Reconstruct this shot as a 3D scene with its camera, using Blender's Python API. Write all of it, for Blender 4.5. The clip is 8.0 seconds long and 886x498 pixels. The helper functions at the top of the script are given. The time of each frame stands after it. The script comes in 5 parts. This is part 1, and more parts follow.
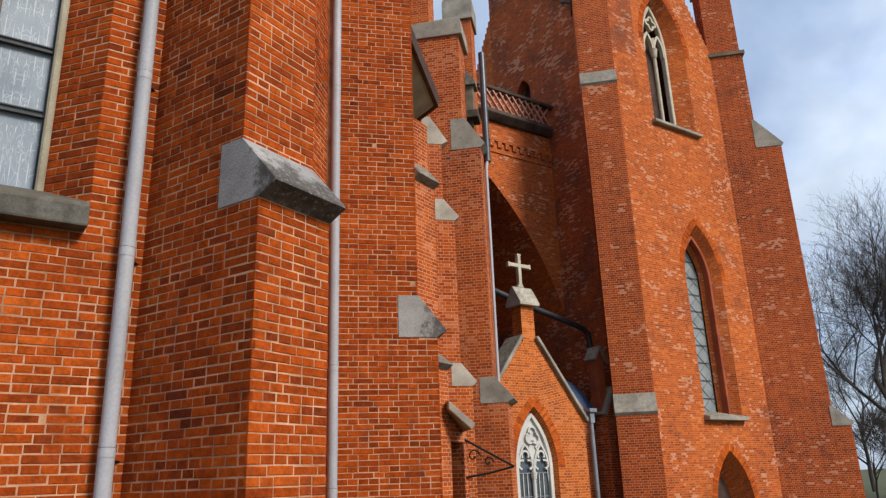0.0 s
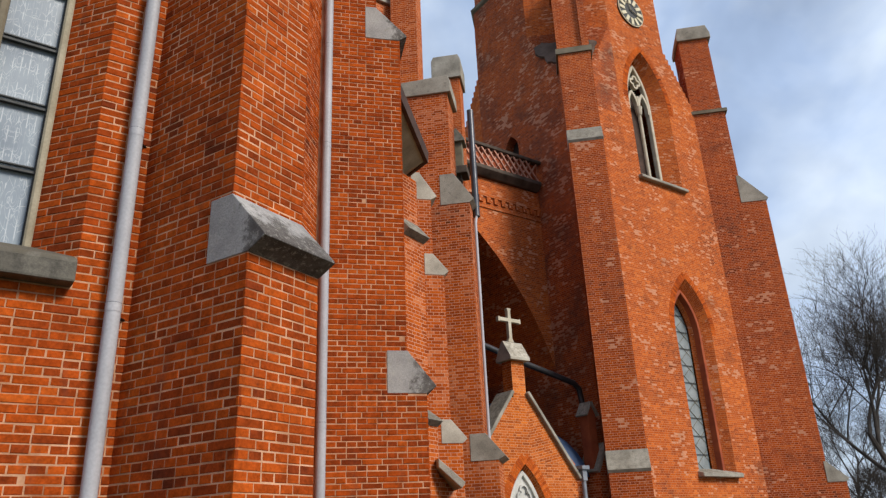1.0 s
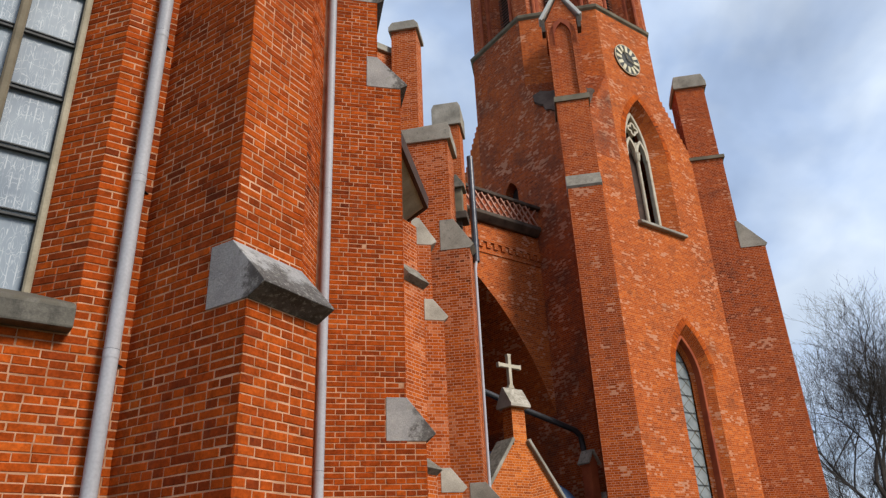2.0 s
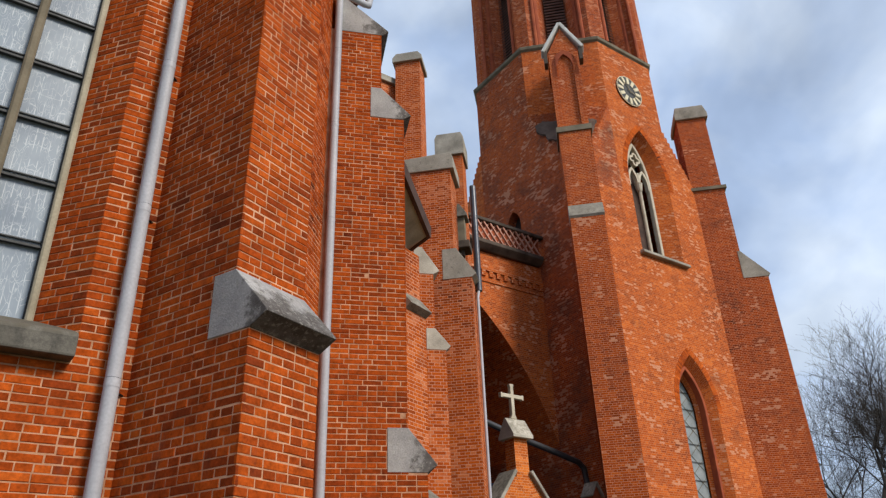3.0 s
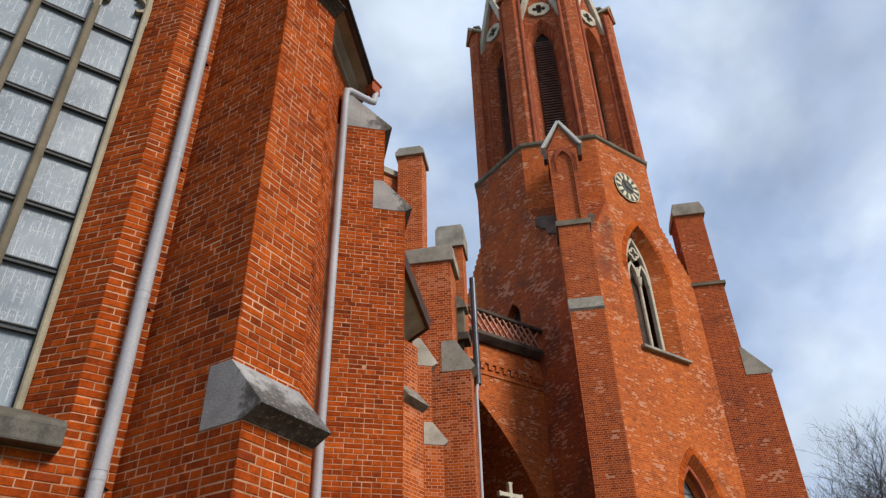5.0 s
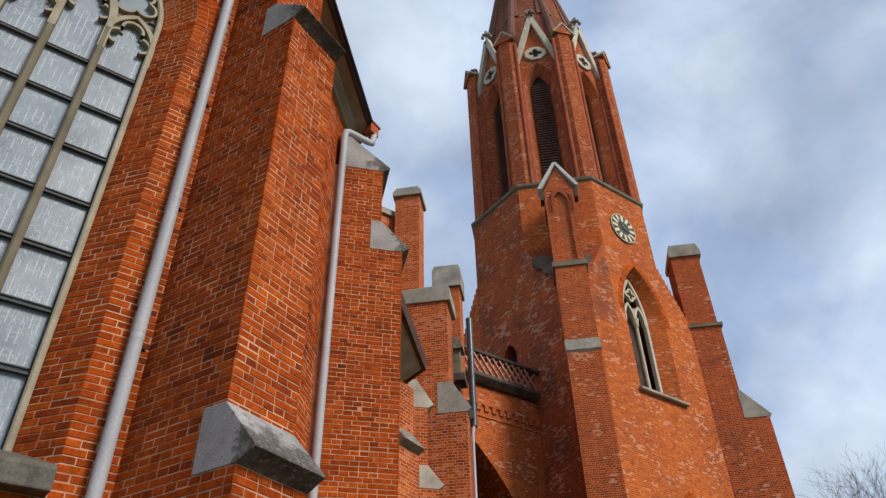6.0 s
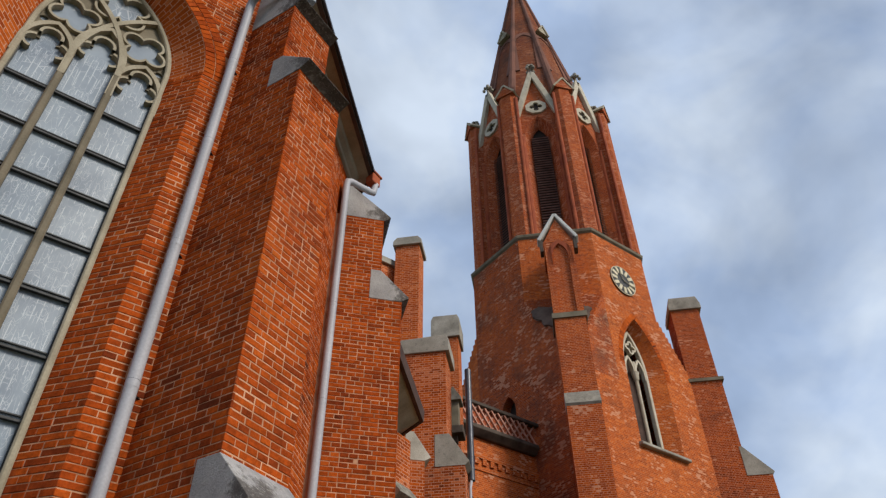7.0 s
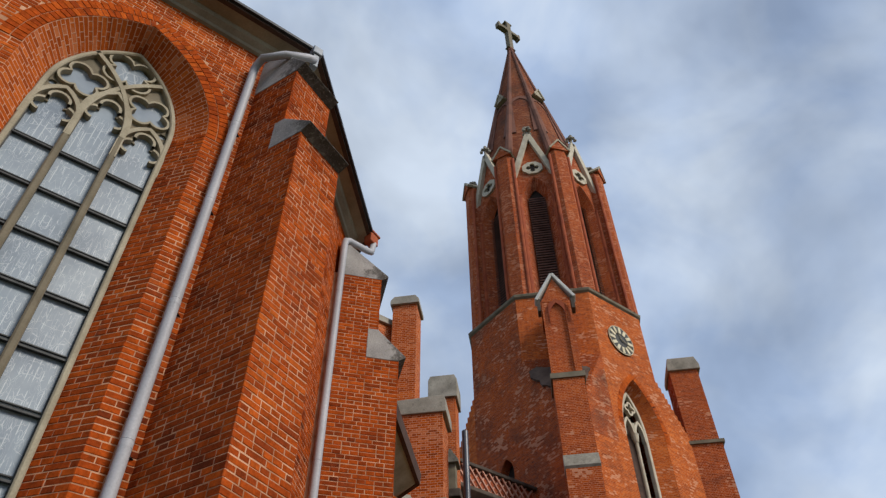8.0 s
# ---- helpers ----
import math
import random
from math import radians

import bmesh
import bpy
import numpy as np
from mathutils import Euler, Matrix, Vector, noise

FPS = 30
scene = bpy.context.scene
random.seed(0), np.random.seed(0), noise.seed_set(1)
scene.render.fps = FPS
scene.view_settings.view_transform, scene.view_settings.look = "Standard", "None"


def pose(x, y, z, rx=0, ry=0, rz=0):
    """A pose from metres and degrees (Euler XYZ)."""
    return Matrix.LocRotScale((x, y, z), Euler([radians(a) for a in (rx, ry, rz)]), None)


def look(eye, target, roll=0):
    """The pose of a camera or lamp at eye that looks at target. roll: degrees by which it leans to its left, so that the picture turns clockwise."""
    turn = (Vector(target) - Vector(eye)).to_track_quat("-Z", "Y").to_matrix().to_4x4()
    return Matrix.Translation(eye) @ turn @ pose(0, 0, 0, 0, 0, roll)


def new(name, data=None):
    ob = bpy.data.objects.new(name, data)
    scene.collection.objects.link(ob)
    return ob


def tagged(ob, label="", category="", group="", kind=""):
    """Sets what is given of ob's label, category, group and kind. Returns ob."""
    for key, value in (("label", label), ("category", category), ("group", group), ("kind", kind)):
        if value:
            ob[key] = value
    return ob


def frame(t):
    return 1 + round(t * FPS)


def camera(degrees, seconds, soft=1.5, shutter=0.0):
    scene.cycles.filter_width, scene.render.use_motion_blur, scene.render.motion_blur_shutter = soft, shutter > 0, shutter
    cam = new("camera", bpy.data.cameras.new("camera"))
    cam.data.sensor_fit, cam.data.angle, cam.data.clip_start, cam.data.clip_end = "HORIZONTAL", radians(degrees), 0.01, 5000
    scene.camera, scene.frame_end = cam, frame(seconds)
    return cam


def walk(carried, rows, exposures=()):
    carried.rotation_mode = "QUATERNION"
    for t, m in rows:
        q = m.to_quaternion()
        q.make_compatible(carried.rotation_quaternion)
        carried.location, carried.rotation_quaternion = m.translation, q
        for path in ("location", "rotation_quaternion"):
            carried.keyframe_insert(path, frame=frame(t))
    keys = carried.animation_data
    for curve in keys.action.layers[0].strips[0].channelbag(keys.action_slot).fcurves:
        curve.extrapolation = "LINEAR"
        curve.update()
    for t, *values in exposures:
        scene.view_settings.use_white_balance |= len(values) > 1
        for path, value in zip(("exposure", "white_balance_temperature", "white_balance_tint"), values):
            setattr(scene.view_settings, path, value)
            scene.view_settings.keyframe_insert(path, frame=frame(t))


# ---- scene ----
cam = camera(62.26, 8.0, soft=1.33)
EYE = 1.6
ROWS = [
    (0.0, 0.000, 0.000, -0.000, 107.72, 1.98, -34.12),
    (0.5, 0.003, 0.011, 0.004, 109.85, 2.16, -34.66),
    (1.0, 0.002, -0.012, -0.002, 111.95, 2.38, -34.81),
    (1.5, 0.002, -0.019, 0.004, 113.97, 2.42, -34.81),
    (3.0, -0.010, -0.041, 0.008, 117.69, 2.02, -34.75),
    (3.5, -0.004, -0.036, 0.012, 119.02, 1.88, -34.63),
    (4.0, -0.005, -0.050, 0.010, 120.35, 1.70, -34.72),
    (4.5, -0.003, -0.041, 0.015, 122.76, 1.36, -35.00),
    (6.0, -0.020, -0.044, 0.039, 127.84, 1.16, -35.65),
    (6.5, -0.018, -0.034, 0.047, 129.72, 0.70, -36.02),
    (7.0, -0.022, -0.039, 0.054, 131.70, 0.58, -36.17),
    (7.5, -0.039, -0.076, 0.018, 134.26, 0.56, -36.36),
    (8.0, -0.048, -0.086, 0.008, 136.31, 0.60, -36.40),
]
walk(cam, [(t, pose(x, y, EYE + z, rx, ry, rz)) for t, x, y, z, rx, ry, rz in ROWS], [(0.0, -0.18), (4.5, -0.23), (6.0, -0.33), (8.0, -0.48)])

# ---------------------------------------------------------------- light
# X runs along the nave, Y away into the church; the sun stands behind the camera, a little to its right
SUN_DIR = Vector((0.25, -0.73, 0.62)).normalized()
world = bpy.data.worlds.new("world")
scene.world = world
world.use_nodes = True
wn, wl = world.node_tree.nodes, world.node_tree.links
wn.clear()
w_out = wn.new("ShaderNodeOutputWorld")
w_bg = wn.new("ShaderNodeBackground")
w_sky = wn.new("ShaderNodeTexSky")
w_sky.sky_type = "NISHITA"
w_sky.sun_disc = False
w_sky.sun_elevation = math.asin(SUN_DIR.z)
w_sky.sun_rotation = math.atan2(SUN_DIR.x, SUN_DIR.y)
w_sky.air_density, w_sky.dust_density = 1.0, 1.2
w_geo = wn.new("ShaderNodeTexCoord")
w_map = wn.new("ShaderNodeMapping")
w_map.inputs["Scale"].default_value = (1.0, 1.0, 1.25)
w_map.inputs["Location"].default_value = (3.1, 0.4, 1.7)
w_noise = wn.new("ShaderNodeTexNoise")
w_noise.inputs["Scale"].default_value = 2.3
w_noise.inputs["Detail"].default_value = 5.0
w_noise.inputs["Roughness"].default_value = 0.51
w_noise.inputs["Distortion"].default_value = 0.25
w_ramp = wn.new("ShaderNodeValToRGB")
w_ramp.color_ramp.elements[0].position, w_ramp.color_ramp.elements[0].color = 0.36, (0.48, 0.48, 0.48, 1)
w_ramp.color_ramp.elements[1].position, w_ramp.color_ramp.elements[1].color = 0.60, (1, 1, 1, 1)
w_n2 = wn.new("ShaderNodeTexNoise")
w_n2.inputs["Scale"].default_value = 4.6
w_n2.inputs["Detail"].default_value = 5.0
w_n2.inputs["Distortion"].default_value = 0.35
w_cl = wn.new("ShaderNodeValToRGB")
w_cl.color_ramp.elements[0].position, w_cl.color_ramp.elements[0].color = 0.36, (6.3, 8.1, 11.4, 1)
w_cl.color_ramp.elements[1].position, w_cl.color_ramp.elements[1].color = 0.62, (9.4, 10.8, 12.8, 1)
w_mix = wn.new("ShaderNodeMix")
w_mix.data_type = "RGBA"
wl.new(w_geo.outputs["Generated"], w_map.inputs["Vector"])
wl.new(w_map.outputs[0], w_noise.inputs["Vector"])
wl.new(w_map.outputs[0], w_n2.inputs["Vector"])
wl.new(w_noise.outputs[0], w_ramp.inputs[0])
wl.new(w_n2.outputs[0], w_cl.inputs[0])
wl.new(w_ramp.outputs[0], w_mix.inputs[0])
wl.new(w_sky.outputs[0], w_mix.inputs[6])
wl.new(w_cl.outputs[0], w_mix.inputs[7])
wl.new(w_mix.outputs[2], w_bg.inputs[0])
w_bg.inputs[1].default_value = 0.095
wl.new(w_bg.outputs[0], w_out.inputs[0])

sun = new("sun", bpy.data.lights.new("sun", "SUN"))
sun.data.energy, sun.data.angle, sun.data.color = 4.3, radians(18), (1.0, 0.93, 0.82)
sun.matrix_world = look((0, 0, 60), Vector((0, 0, 60)) - SUN_DIR)


# ---------------------------------------------------------------- materials
def material(name, rough=0.8, metal=0.0, spec=0.3):
    m = bpy.data.materials.new(name)
    m.use_nodes = True
    b = m.node_tree.nodes["Principled BSDF"]
    b.inputs["Roughness"].default_value = rough
    b.inputs["Metallic"].default_value = metal
    b.inputs["Specular IOR Level"].default_value = spec
    return m, m.node_tree.nodes, m.node_tree.links, b


def ramp(nodes, links, source, stops):
    r = nodes.new("ShaderNodeValToRGB")
    e = r.color_ramp.elements
    while len(e) < len(stops):
        e.new(0.5)
    for el, (p, c) in zip(e, stops):
        el.position, el.color = p, (*c, 1)
    links.new(source, r.inputs[0])
    return r.outputs[0]


def noise_tex(nodes, links, scale, detail=4, vector=None, rough=0.55):
    n = nodes.new("ShaderNodeTexNoise")
    n.inputs["Scale"].default_value, n.inputs["Detail"].default_value = scale, detail
    n.inputs["Roughness"].default_value = rough
    if vector:
        links.new(vector, n.inputs["Vector"])
    return n.outputs[0]


def mixed(nodes, links, kind, fac, a, b):
    m = nodes.new("ShaderNodeMix")
    m.data_type, m.blend_type = "RGBA", kind
    for value, socket in ((fac, 0), (a, 6), (b, 7)):
        if hasattr(value, "links"):
            links.new(value, m.inputs[socket])
        else:
            m.inputs[socket].default_value = value if socket == 0 else (*value, 1)
    return m.outputs[2]


def sums(nodes, links, op, a, b):
    m = nodes.new("ShaderNodeMath")
    m.operation = op
    for i, v in enumerate((a, b)):
        if hasattr(v, "links"):
            links.new(v, m.inputs[i])
        else:
            m.inputs[i].default_value = v
    return m.outputs[0]


def relief(nodes, links, bsdf, height, strength, distance=0.01):
    b = nodes.new("ShaderNodeBump")
    b.inputs["Strength"].default_value, b.inputs["Distance"].default_value = strength, distance
    links.new(height, b.inputs["Height"])
    links.new(b.outputs[0], bsdf.inputs["Normal"])


def world_place(nodes):
    return nodes.new("ShaderNodeNewGeometry").outputs["Position"]


def simple(name, dark, light, scale, rough=0.8, metal=0.0, bump=0.3, spec=0.3, fine=40):
    """Two-tone surface with a broad and a fine variation."""
    m, n, l, b = material(name, rough, metal, spec)
    p = world_place(n)
    a = noise_tex(n, l, scale, 5, p)
    c = ramp(n, l, a, [(0.3, dark), (0.7, light)])
    f = noise_tex(n, l, fine, 4, p)
    c = mixed(n, l, "MULTIPLY", 0.5, c, ramp(n, l, f, [(0.25, (0.6, 0.6, 0.6)), (0.7, (1, 1, 1))]))
    l.new(c, b.inputs["Base Color"])
    relief(n, l, b, f, bump, 0.006)
    return m


BRICK_STOPS = [(0.0, (0.12, 0.030, 0.015)), (0.12, (0.25, 0.048, 0.013)), (0.34, (0.37, 0.069, 0.012)), (0.65, (0.47, 0.093, 0.014)),
               (0.90, (0.60, 0.143, 0.024)), (1.0, (0.46, 0.135, 0.045))]


def brick_piece_material(name="fired brick", tint=(1, 1, 1)):
    m, n, l, b = material(name, 0.88, 0, 0.03)
    g = n.new("ShaderNodeNewGeometry")
    o = n.new("ShaderNodeObjectInfo")
    r = sums(n, l, "FRACT", sums(n, l, "ADD", g.outputs["Random Per Island"], o.outputs["Random"]), 0)
    p = g.outputs["Position"]
    broad = noise_tex(n, l, 0.55, 4, p)
    r = sums(n, l, "ADD", sums(n, l, "MULTIPLY", r, 0.60), sums(n, l, "MULTIPLY", sums(n, l, "SUBTRACT", broad, 0.33), 0.85))
    c = mixed(n, l, "MULTIPLY", 1.0, ramp(n, l, r, BRICK_STOPS), tint)
    f = noise_tex(n, l, 45, 6, p, 0.65)
    c = mixed(n, l, "MULTIPLY", 0.8, c, ramp(n, l, f, [(0.28, (0.5, 0.45, 0.45)), (0.65, (1.0, 0.96, 0.92))]))
    blot = noise_tex(n, l, 11, 4, p, 0.6)
    c = mixed(n, l, "MULTIPLY", 0.75, c, ramp(n, l, blot, [(0.30, (0.55, 0.50, 0.48)), (0.62, (1.15, 1.02, 0.92))]))
    streak = n.new("ShaderNodeMapping")
    streak.inputs["Scale"].default_value = (1.0, 1.0, 0.22)
    l.new(p, streak.inputs["Vector"])
    soot = noise_tex(n, l, 4.5, 5, streak.outputs[0])
    c = mixed(n, l, "MIX", ramp(n, l, soot, [(0.60, (0, 0, 0)), (0.82, (0.55, 0.55, 0.55))]), c, (0.09, 0.045, 0.035))
    l.new(c, b.inputs["Base Color"])
    relief(n, l, b, f, 0.45, 0.004)
    return m


def brick_wall_material(name, pale, mortar=(0.58, 0.31, 0.20), tint=(1, 1, 1), clean=0.56, spread=0.64):
    """Coursed brickwork laid along each face's own length and height (UV in metres)."""
    m, n, l, b = material(name, 0.88, 0, 0.03)
    uv = n.new("ShaderNodeUVMap")
    uv.uv_map = "UVMap"
    t = n.new("ShaderNodeTexBrick")
    l.new(uv.outputs[0], t.inputs["Vector"])
    for k, v in (("Color1", (0, 0, 0, 1)), ("Color2", (1, 1, 1, 1)), ("Mortar", (0.5, 0.5, 0.5, 1)), ("Scale", 1.0), ("Mortar Size", 0.0066), ("Mortar Smooth", 0.25),
                 ("Bias", 0.0), ("Brick Width", 0.252), ("Row Height", 0.0705)):
        t.inputs[k].default_value = v
    t.offset, t.squash, t.squash_frequency = 0.5, 0.5, 2
    p = world_place(n)
    broad = noise_tex(n, l, 0.28, 5, p)
    flat = n.new("ShaderNodeMapping")
    flat.inputs["Scale"].default_value = (1.0, 1.0, 1.3)
    l.new(p, flat.inputs["Vector"])
    patch = noise_tex(n, l, 1.15, 4, flat.outputs[0])
    sep = n.new("ShaderNodeSeparateColor")
    l.new(t.outputs["Color"], sep.inputs[0])
    r = sep.outputs[0]
    v = sums(n, l, "ADD", sums(n, l, "MULTIPLY", r, 0.6), sums(n, l, "MULTIPLY", sums(n, l, "SUBTRACT", broad, 0.30), 0.9))
    c = ramp(n, l, v, BRICK_STOPS)
    c = mixed(n, l, "MULTIPLY", 1.0, c, tint)
    # replaced pale bricks in loose clusters
    pick = ramp(n, l, sums(n, l, "ADD", patch, sums(n, l, "MULTIPLY", sums(n, l, "SUBTRACT", r, 0.5), 0.42)), [(spread, (0, 0, 0)), (spread + 0.03, (1, 1, 1))])
    c = mixed(n, l, "MIX", sums(n, l, "MULTIPLY", pick, pale), c, (0.60, 0.29, 0.18))
    c = mixed(n, l, "MIX", t.outputs["Fac"], c, mortar)
    f = noise_tex(n, l, 30, 5, p, 0.65)
    c = mixed(n, l, "MULTIPLY", 0.7, c, ramp(n, l, f, [(0.28, (0.6, 0.58, 0.56)), (0.65, (1.08, 1.06, 1.04))]))
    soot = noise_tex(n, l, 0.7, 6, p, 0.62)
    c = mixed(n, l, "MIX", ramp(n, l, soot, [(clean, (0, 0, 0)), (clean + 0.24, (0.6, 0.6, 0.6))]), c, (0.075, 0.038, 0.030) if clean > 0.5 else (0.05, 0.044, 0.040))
    l.new(c, b.inputs["Base Color"])
    h = sums(n, l, "SUBTRACT", sums(n, l, "MULTIPLY", f, 0.3), t.outputs["Fac"])
    relief(n, l, b, h, 0.6, 0.008)
    return m


def stone_material(name="weathered stone", shade=1.0, dirty=0.56):
    m, n, l, b = material(name, 0.88, 0, 0.2)
    p = world_place(n)
    c = ramp(n, l, noise_tex(n, l, 1.8, 6, p), [(0.30, (0.22 * shade, 0.20 * shade, 0.165 * shade)), (0.52, (0.34 * shade, 0.31 * shade, 0.26 * shade)), (0.75, (0.46 * shade, 0.425 * shade, 0.36 * shade))])
    f = noise_tex(n, l, 60, 5, p, 0.7)
    c = mixed(n, l, "MULTIPLY", 0.7, c, ramp(n, l, f, [(0.3, (0.55, 0.55, 0.55)), (0.65, (1.05, 1.05, 1.05))]))
    dirt = noise_tex(n, l, 9, 7, p, 0.72)
    c = mixed(n, l, "MIX", ramp(n, l, dirt, [(dirty, (0, 0, 0)), (dirty + 0.2, (0.7, 0.7, 0.7))]), c, (0.045, 0.042, 0.038))
    # lichen and soot gather where a stone faces the sky
    g = n.new("ShaderNodeNewGeometry")
    s = n.new("ShaderNodeSeparateXYZ")
    l.new(g.outputs["Normal"], s.inputs[0])
    c = mixed(n, l, "MIX", sums(n, l, "MULTIPLY", ramp(n, l, s.outputs[2], [(0.2, (0, 0, 0)), (0.6, (1, 1, 1))]), ramp(n, l, dirt, [(0.40, (0, 0, 0)), (0.6, (0.7, 0.7, 0.7))])), c, (0.125, 0.11, 0.08))
    l.new(c, b.inputs["Base Color"])
    relief(n, l, b, f, 0.7, 0.006)
    return m


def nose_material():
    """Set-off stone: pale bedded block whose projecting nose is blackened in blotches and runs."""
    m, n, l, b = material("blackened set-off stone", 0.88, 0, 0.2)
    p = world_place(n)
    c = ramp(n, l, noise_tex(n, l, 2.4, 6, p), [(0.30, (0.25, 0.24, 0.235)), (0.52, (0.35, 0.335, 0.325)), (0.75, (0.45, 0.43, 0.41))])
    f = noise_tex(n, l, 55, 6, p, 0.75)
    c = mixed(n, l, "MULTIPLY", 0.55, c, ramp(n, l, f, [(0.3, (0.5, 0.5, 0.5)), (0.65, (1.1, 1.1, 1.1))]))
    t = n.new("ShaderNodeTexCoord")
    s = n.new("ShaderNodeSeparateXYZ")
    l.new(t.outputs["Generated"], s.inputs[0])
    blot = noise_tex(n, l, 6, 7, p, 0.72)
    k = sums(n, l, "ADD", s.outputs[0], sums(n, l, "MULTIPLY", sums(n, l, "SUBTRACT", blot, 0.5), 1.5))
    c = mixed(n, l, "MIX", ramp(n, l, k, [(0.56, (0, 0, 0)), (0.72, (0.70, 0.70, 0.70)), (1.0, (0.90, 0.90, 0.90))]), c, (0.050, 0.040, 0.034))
    lichen = noise_tex(n, l, 26, 5, p, 0.7)
    c = mixed(n, l, "MIX", ramp(n, l, lichen, [(0.54, (0, 0, 0)), (0.66, (0.55, 0.55, 0.55))]), c, (0.42, 0.40, 0.36))
    moss = noise_tex(n, l, 13, 5, p, 0.6)
    c = mixed(n, l, "MIX", ramp(n, l, moss, [(0.60, (0, 0, 0)), (0.72, (0.35, 0.35, 0.35))]), c, (0.13, 0.13, 0.08))
    l.new(c, b.inputs["Base Color"])
    relief(n, l, b, f, 0.9, 0.008)
    return m


def glass_material():
    """Pale leaded panes: milky glass, each pane with a mirrored ornament drawn in fine white lines, and a clear gloss."""
    m, n, l, b = material("milky leaded glass", 0.20, 0, 0.4)
    uv = n.new("ShaderNodeUVMap")
    uv.uv_map = "UVMap"
    sep = n.new("ShaderNodeSeparateXYZ")
    l.new(uv.outputs[0], sep.inputs[0])
    u, v = sep.outputs[0], sep.outputs[1]
    # u runs from -1 to 1 in a pane and by fours from pane to pane; v from 0 to 1 and by twos
    un = sums(n, l, "SUBTRACT", sums(n, l, "MODULO", sums(n, l, "ADD", u, 82.0), 4.0), 2.0)
    half = sums(n, l, "ABSOLUTE", un, 0)
    key = sums(n, l, "ADD", sums(n, l, "MULTIPLY", sums(n, l, "FLOOR", sums(n, l, "MULTIPLY", sums(n, l, "ADD", u, 82.0), 0.25), 0), 5.37),
               sums(n, l, "MULTIPLY", sums(n, l, "FLOOR", sums(n, l, "MULTIPLY", v, 0.5), 0), 3.11))
    vn = sums(n, l, "MODULO", v, 2.0)
    place = n.new("ShaderNodeCombineXYZ")
    l.new(sums(n, l, "MULTIPLY", half, 2.6), place.inputs[0])
    l.new(sums(n, l, "MULTIPLY", vn, 2.2), place.inputs[1])
    l.new(key, place.inputs[2])
    cells = n.new("ShaderNodeTexVoronoi")
    cells.feature = "DISTANCE_TO_EDGE"
    cells.inputs["Scale"].default_value = 1.7
    l.new(place.outputs[0], cells.inputs["Vector"])
    webs = ramp(n, l, cells.outputs[0], [(0.006, (1, 1, 1)), (0.022, (0, 0, 0))])
    dots = n.new("ShaderNodeTexVoronoi")
    dots.inputs["Scale"].default_value = 1.5
    l.new(place.outputs[0], dots.inputs["Vector"])
    rings = None
    for radius in (0.30, 0.46):
        d = sums(n, l, "ABSOLUTE", sums(n, l, "SUBTRACT", dots.outputs["Distance"], radius), 0)
        r = ramp(n, l, d, [(0.006, (0.6, 0.6, 0.6)), (0.022, (0, 0, 0))])
        rings = r if rings is None else sums(n, l, "MAXIMUM", rings, r)
    # upright strokes like drawn mullions
    bands = sums(n, l, "ABSOLUTE", sums(n, l, "SUBTRACT", sums(n, l, "FRACT", sums(n, l, "MULTIPLY", half, 4.3), 0), 0.5), 0)
    strokes = sums(n, l, "MULTIPLY", ramp(n, l, bands, [(0.03, (1, 1, 1)), (0.08, (0, 0, 0))]),
                   ramp(n, l, noise_tex(n, l, 2.3, 2, place.outputs[0]), [(0.44, (0, 0, 0)), (0.50, (1, 1, 1))]))
    where = ramp(n, l, noise_tex(n, l, 1.6, 2, place.outputs[0]), [(0.38, (0.15, 0.15, 0.15)), (0.52, (1, 1, 1))])
    line = sums(n, l, "MULTIPLY", sums(n, l, "MAXIMUM", sums(n, l, "MAXIMUM", sums(n, l, "MULTIPLY", webs, 0.8), rings), strokes), where)
    inset = sums(n, l, "MULTIPLY", ramp(n, l, half, [(0.80, (1, 1, 1)), (0.88, (0, 0, 0))]), ramp(n, l, sums(n, l, "ABSOLUTE", sums(n, l, "SUBTRACT", vn, 0.5), 0), [(0.42, (1, 1, 1)), (0.46, (0, 0, 0))]))
    line = sums(n, l, "MULTIPLY", line, inset)
    p = world_place(n)
    base = ramp(n, l, noise_tex(n, l, 1.6, 4, p), [(0.3, (0.19, 0.225, 0.27)), (0.7, (0.31, 0.355, 0.40))])
    c = mixed(n, l, "MIX", sums(n, l, "MULTIPLY", line, 0.42), base, (0.82, 0.84, 0.86))
    l.new(c, b.inputs["Base Color"])
    relief(n, l, b, noise_tex(n, l, 7, 3, p), 0.08, 0.01)
    return m


M_PIECE = brick_piece_material()
M_TANPIECE = brick_piece_material("tan arch brick", (1.28, 1.5, 1.8))
M_MORTAR = simple("lime mortar", (0.31, 0.14, 0.072), (0.71, 0.40, 0.245), 3.5, 0.95, 0, 0.6, 0.1)
M_BRICK = brick_wall_material("weathered brickwork", 0.25)
M_TOWER = brick_wall_material("tower brickwork", 0.85, (0.50, 0.23, 0.12), (1.13, 1.24, 1.5), 0.56, 0.68)
M_TBUTT = brick_wall_material("tower buttress brickwork", 0.8, (0.56, 0.28, 0.18), (0.92, 0.88, 1.0), 0.55, 0.72)
M_PORCH = brick_wall_material("orange porch brickwork", 0.1, (0.62, 0.31, 0.16), (1.20, 1.42, 1.45), 0.62)
M_STONE = stone_material()
M_PALE = simple("pale tracery stone", (0.27, 0.23, 0.16), (0.44, 0.39, 0.29), 2.5, 0.85, 0, 0.5)
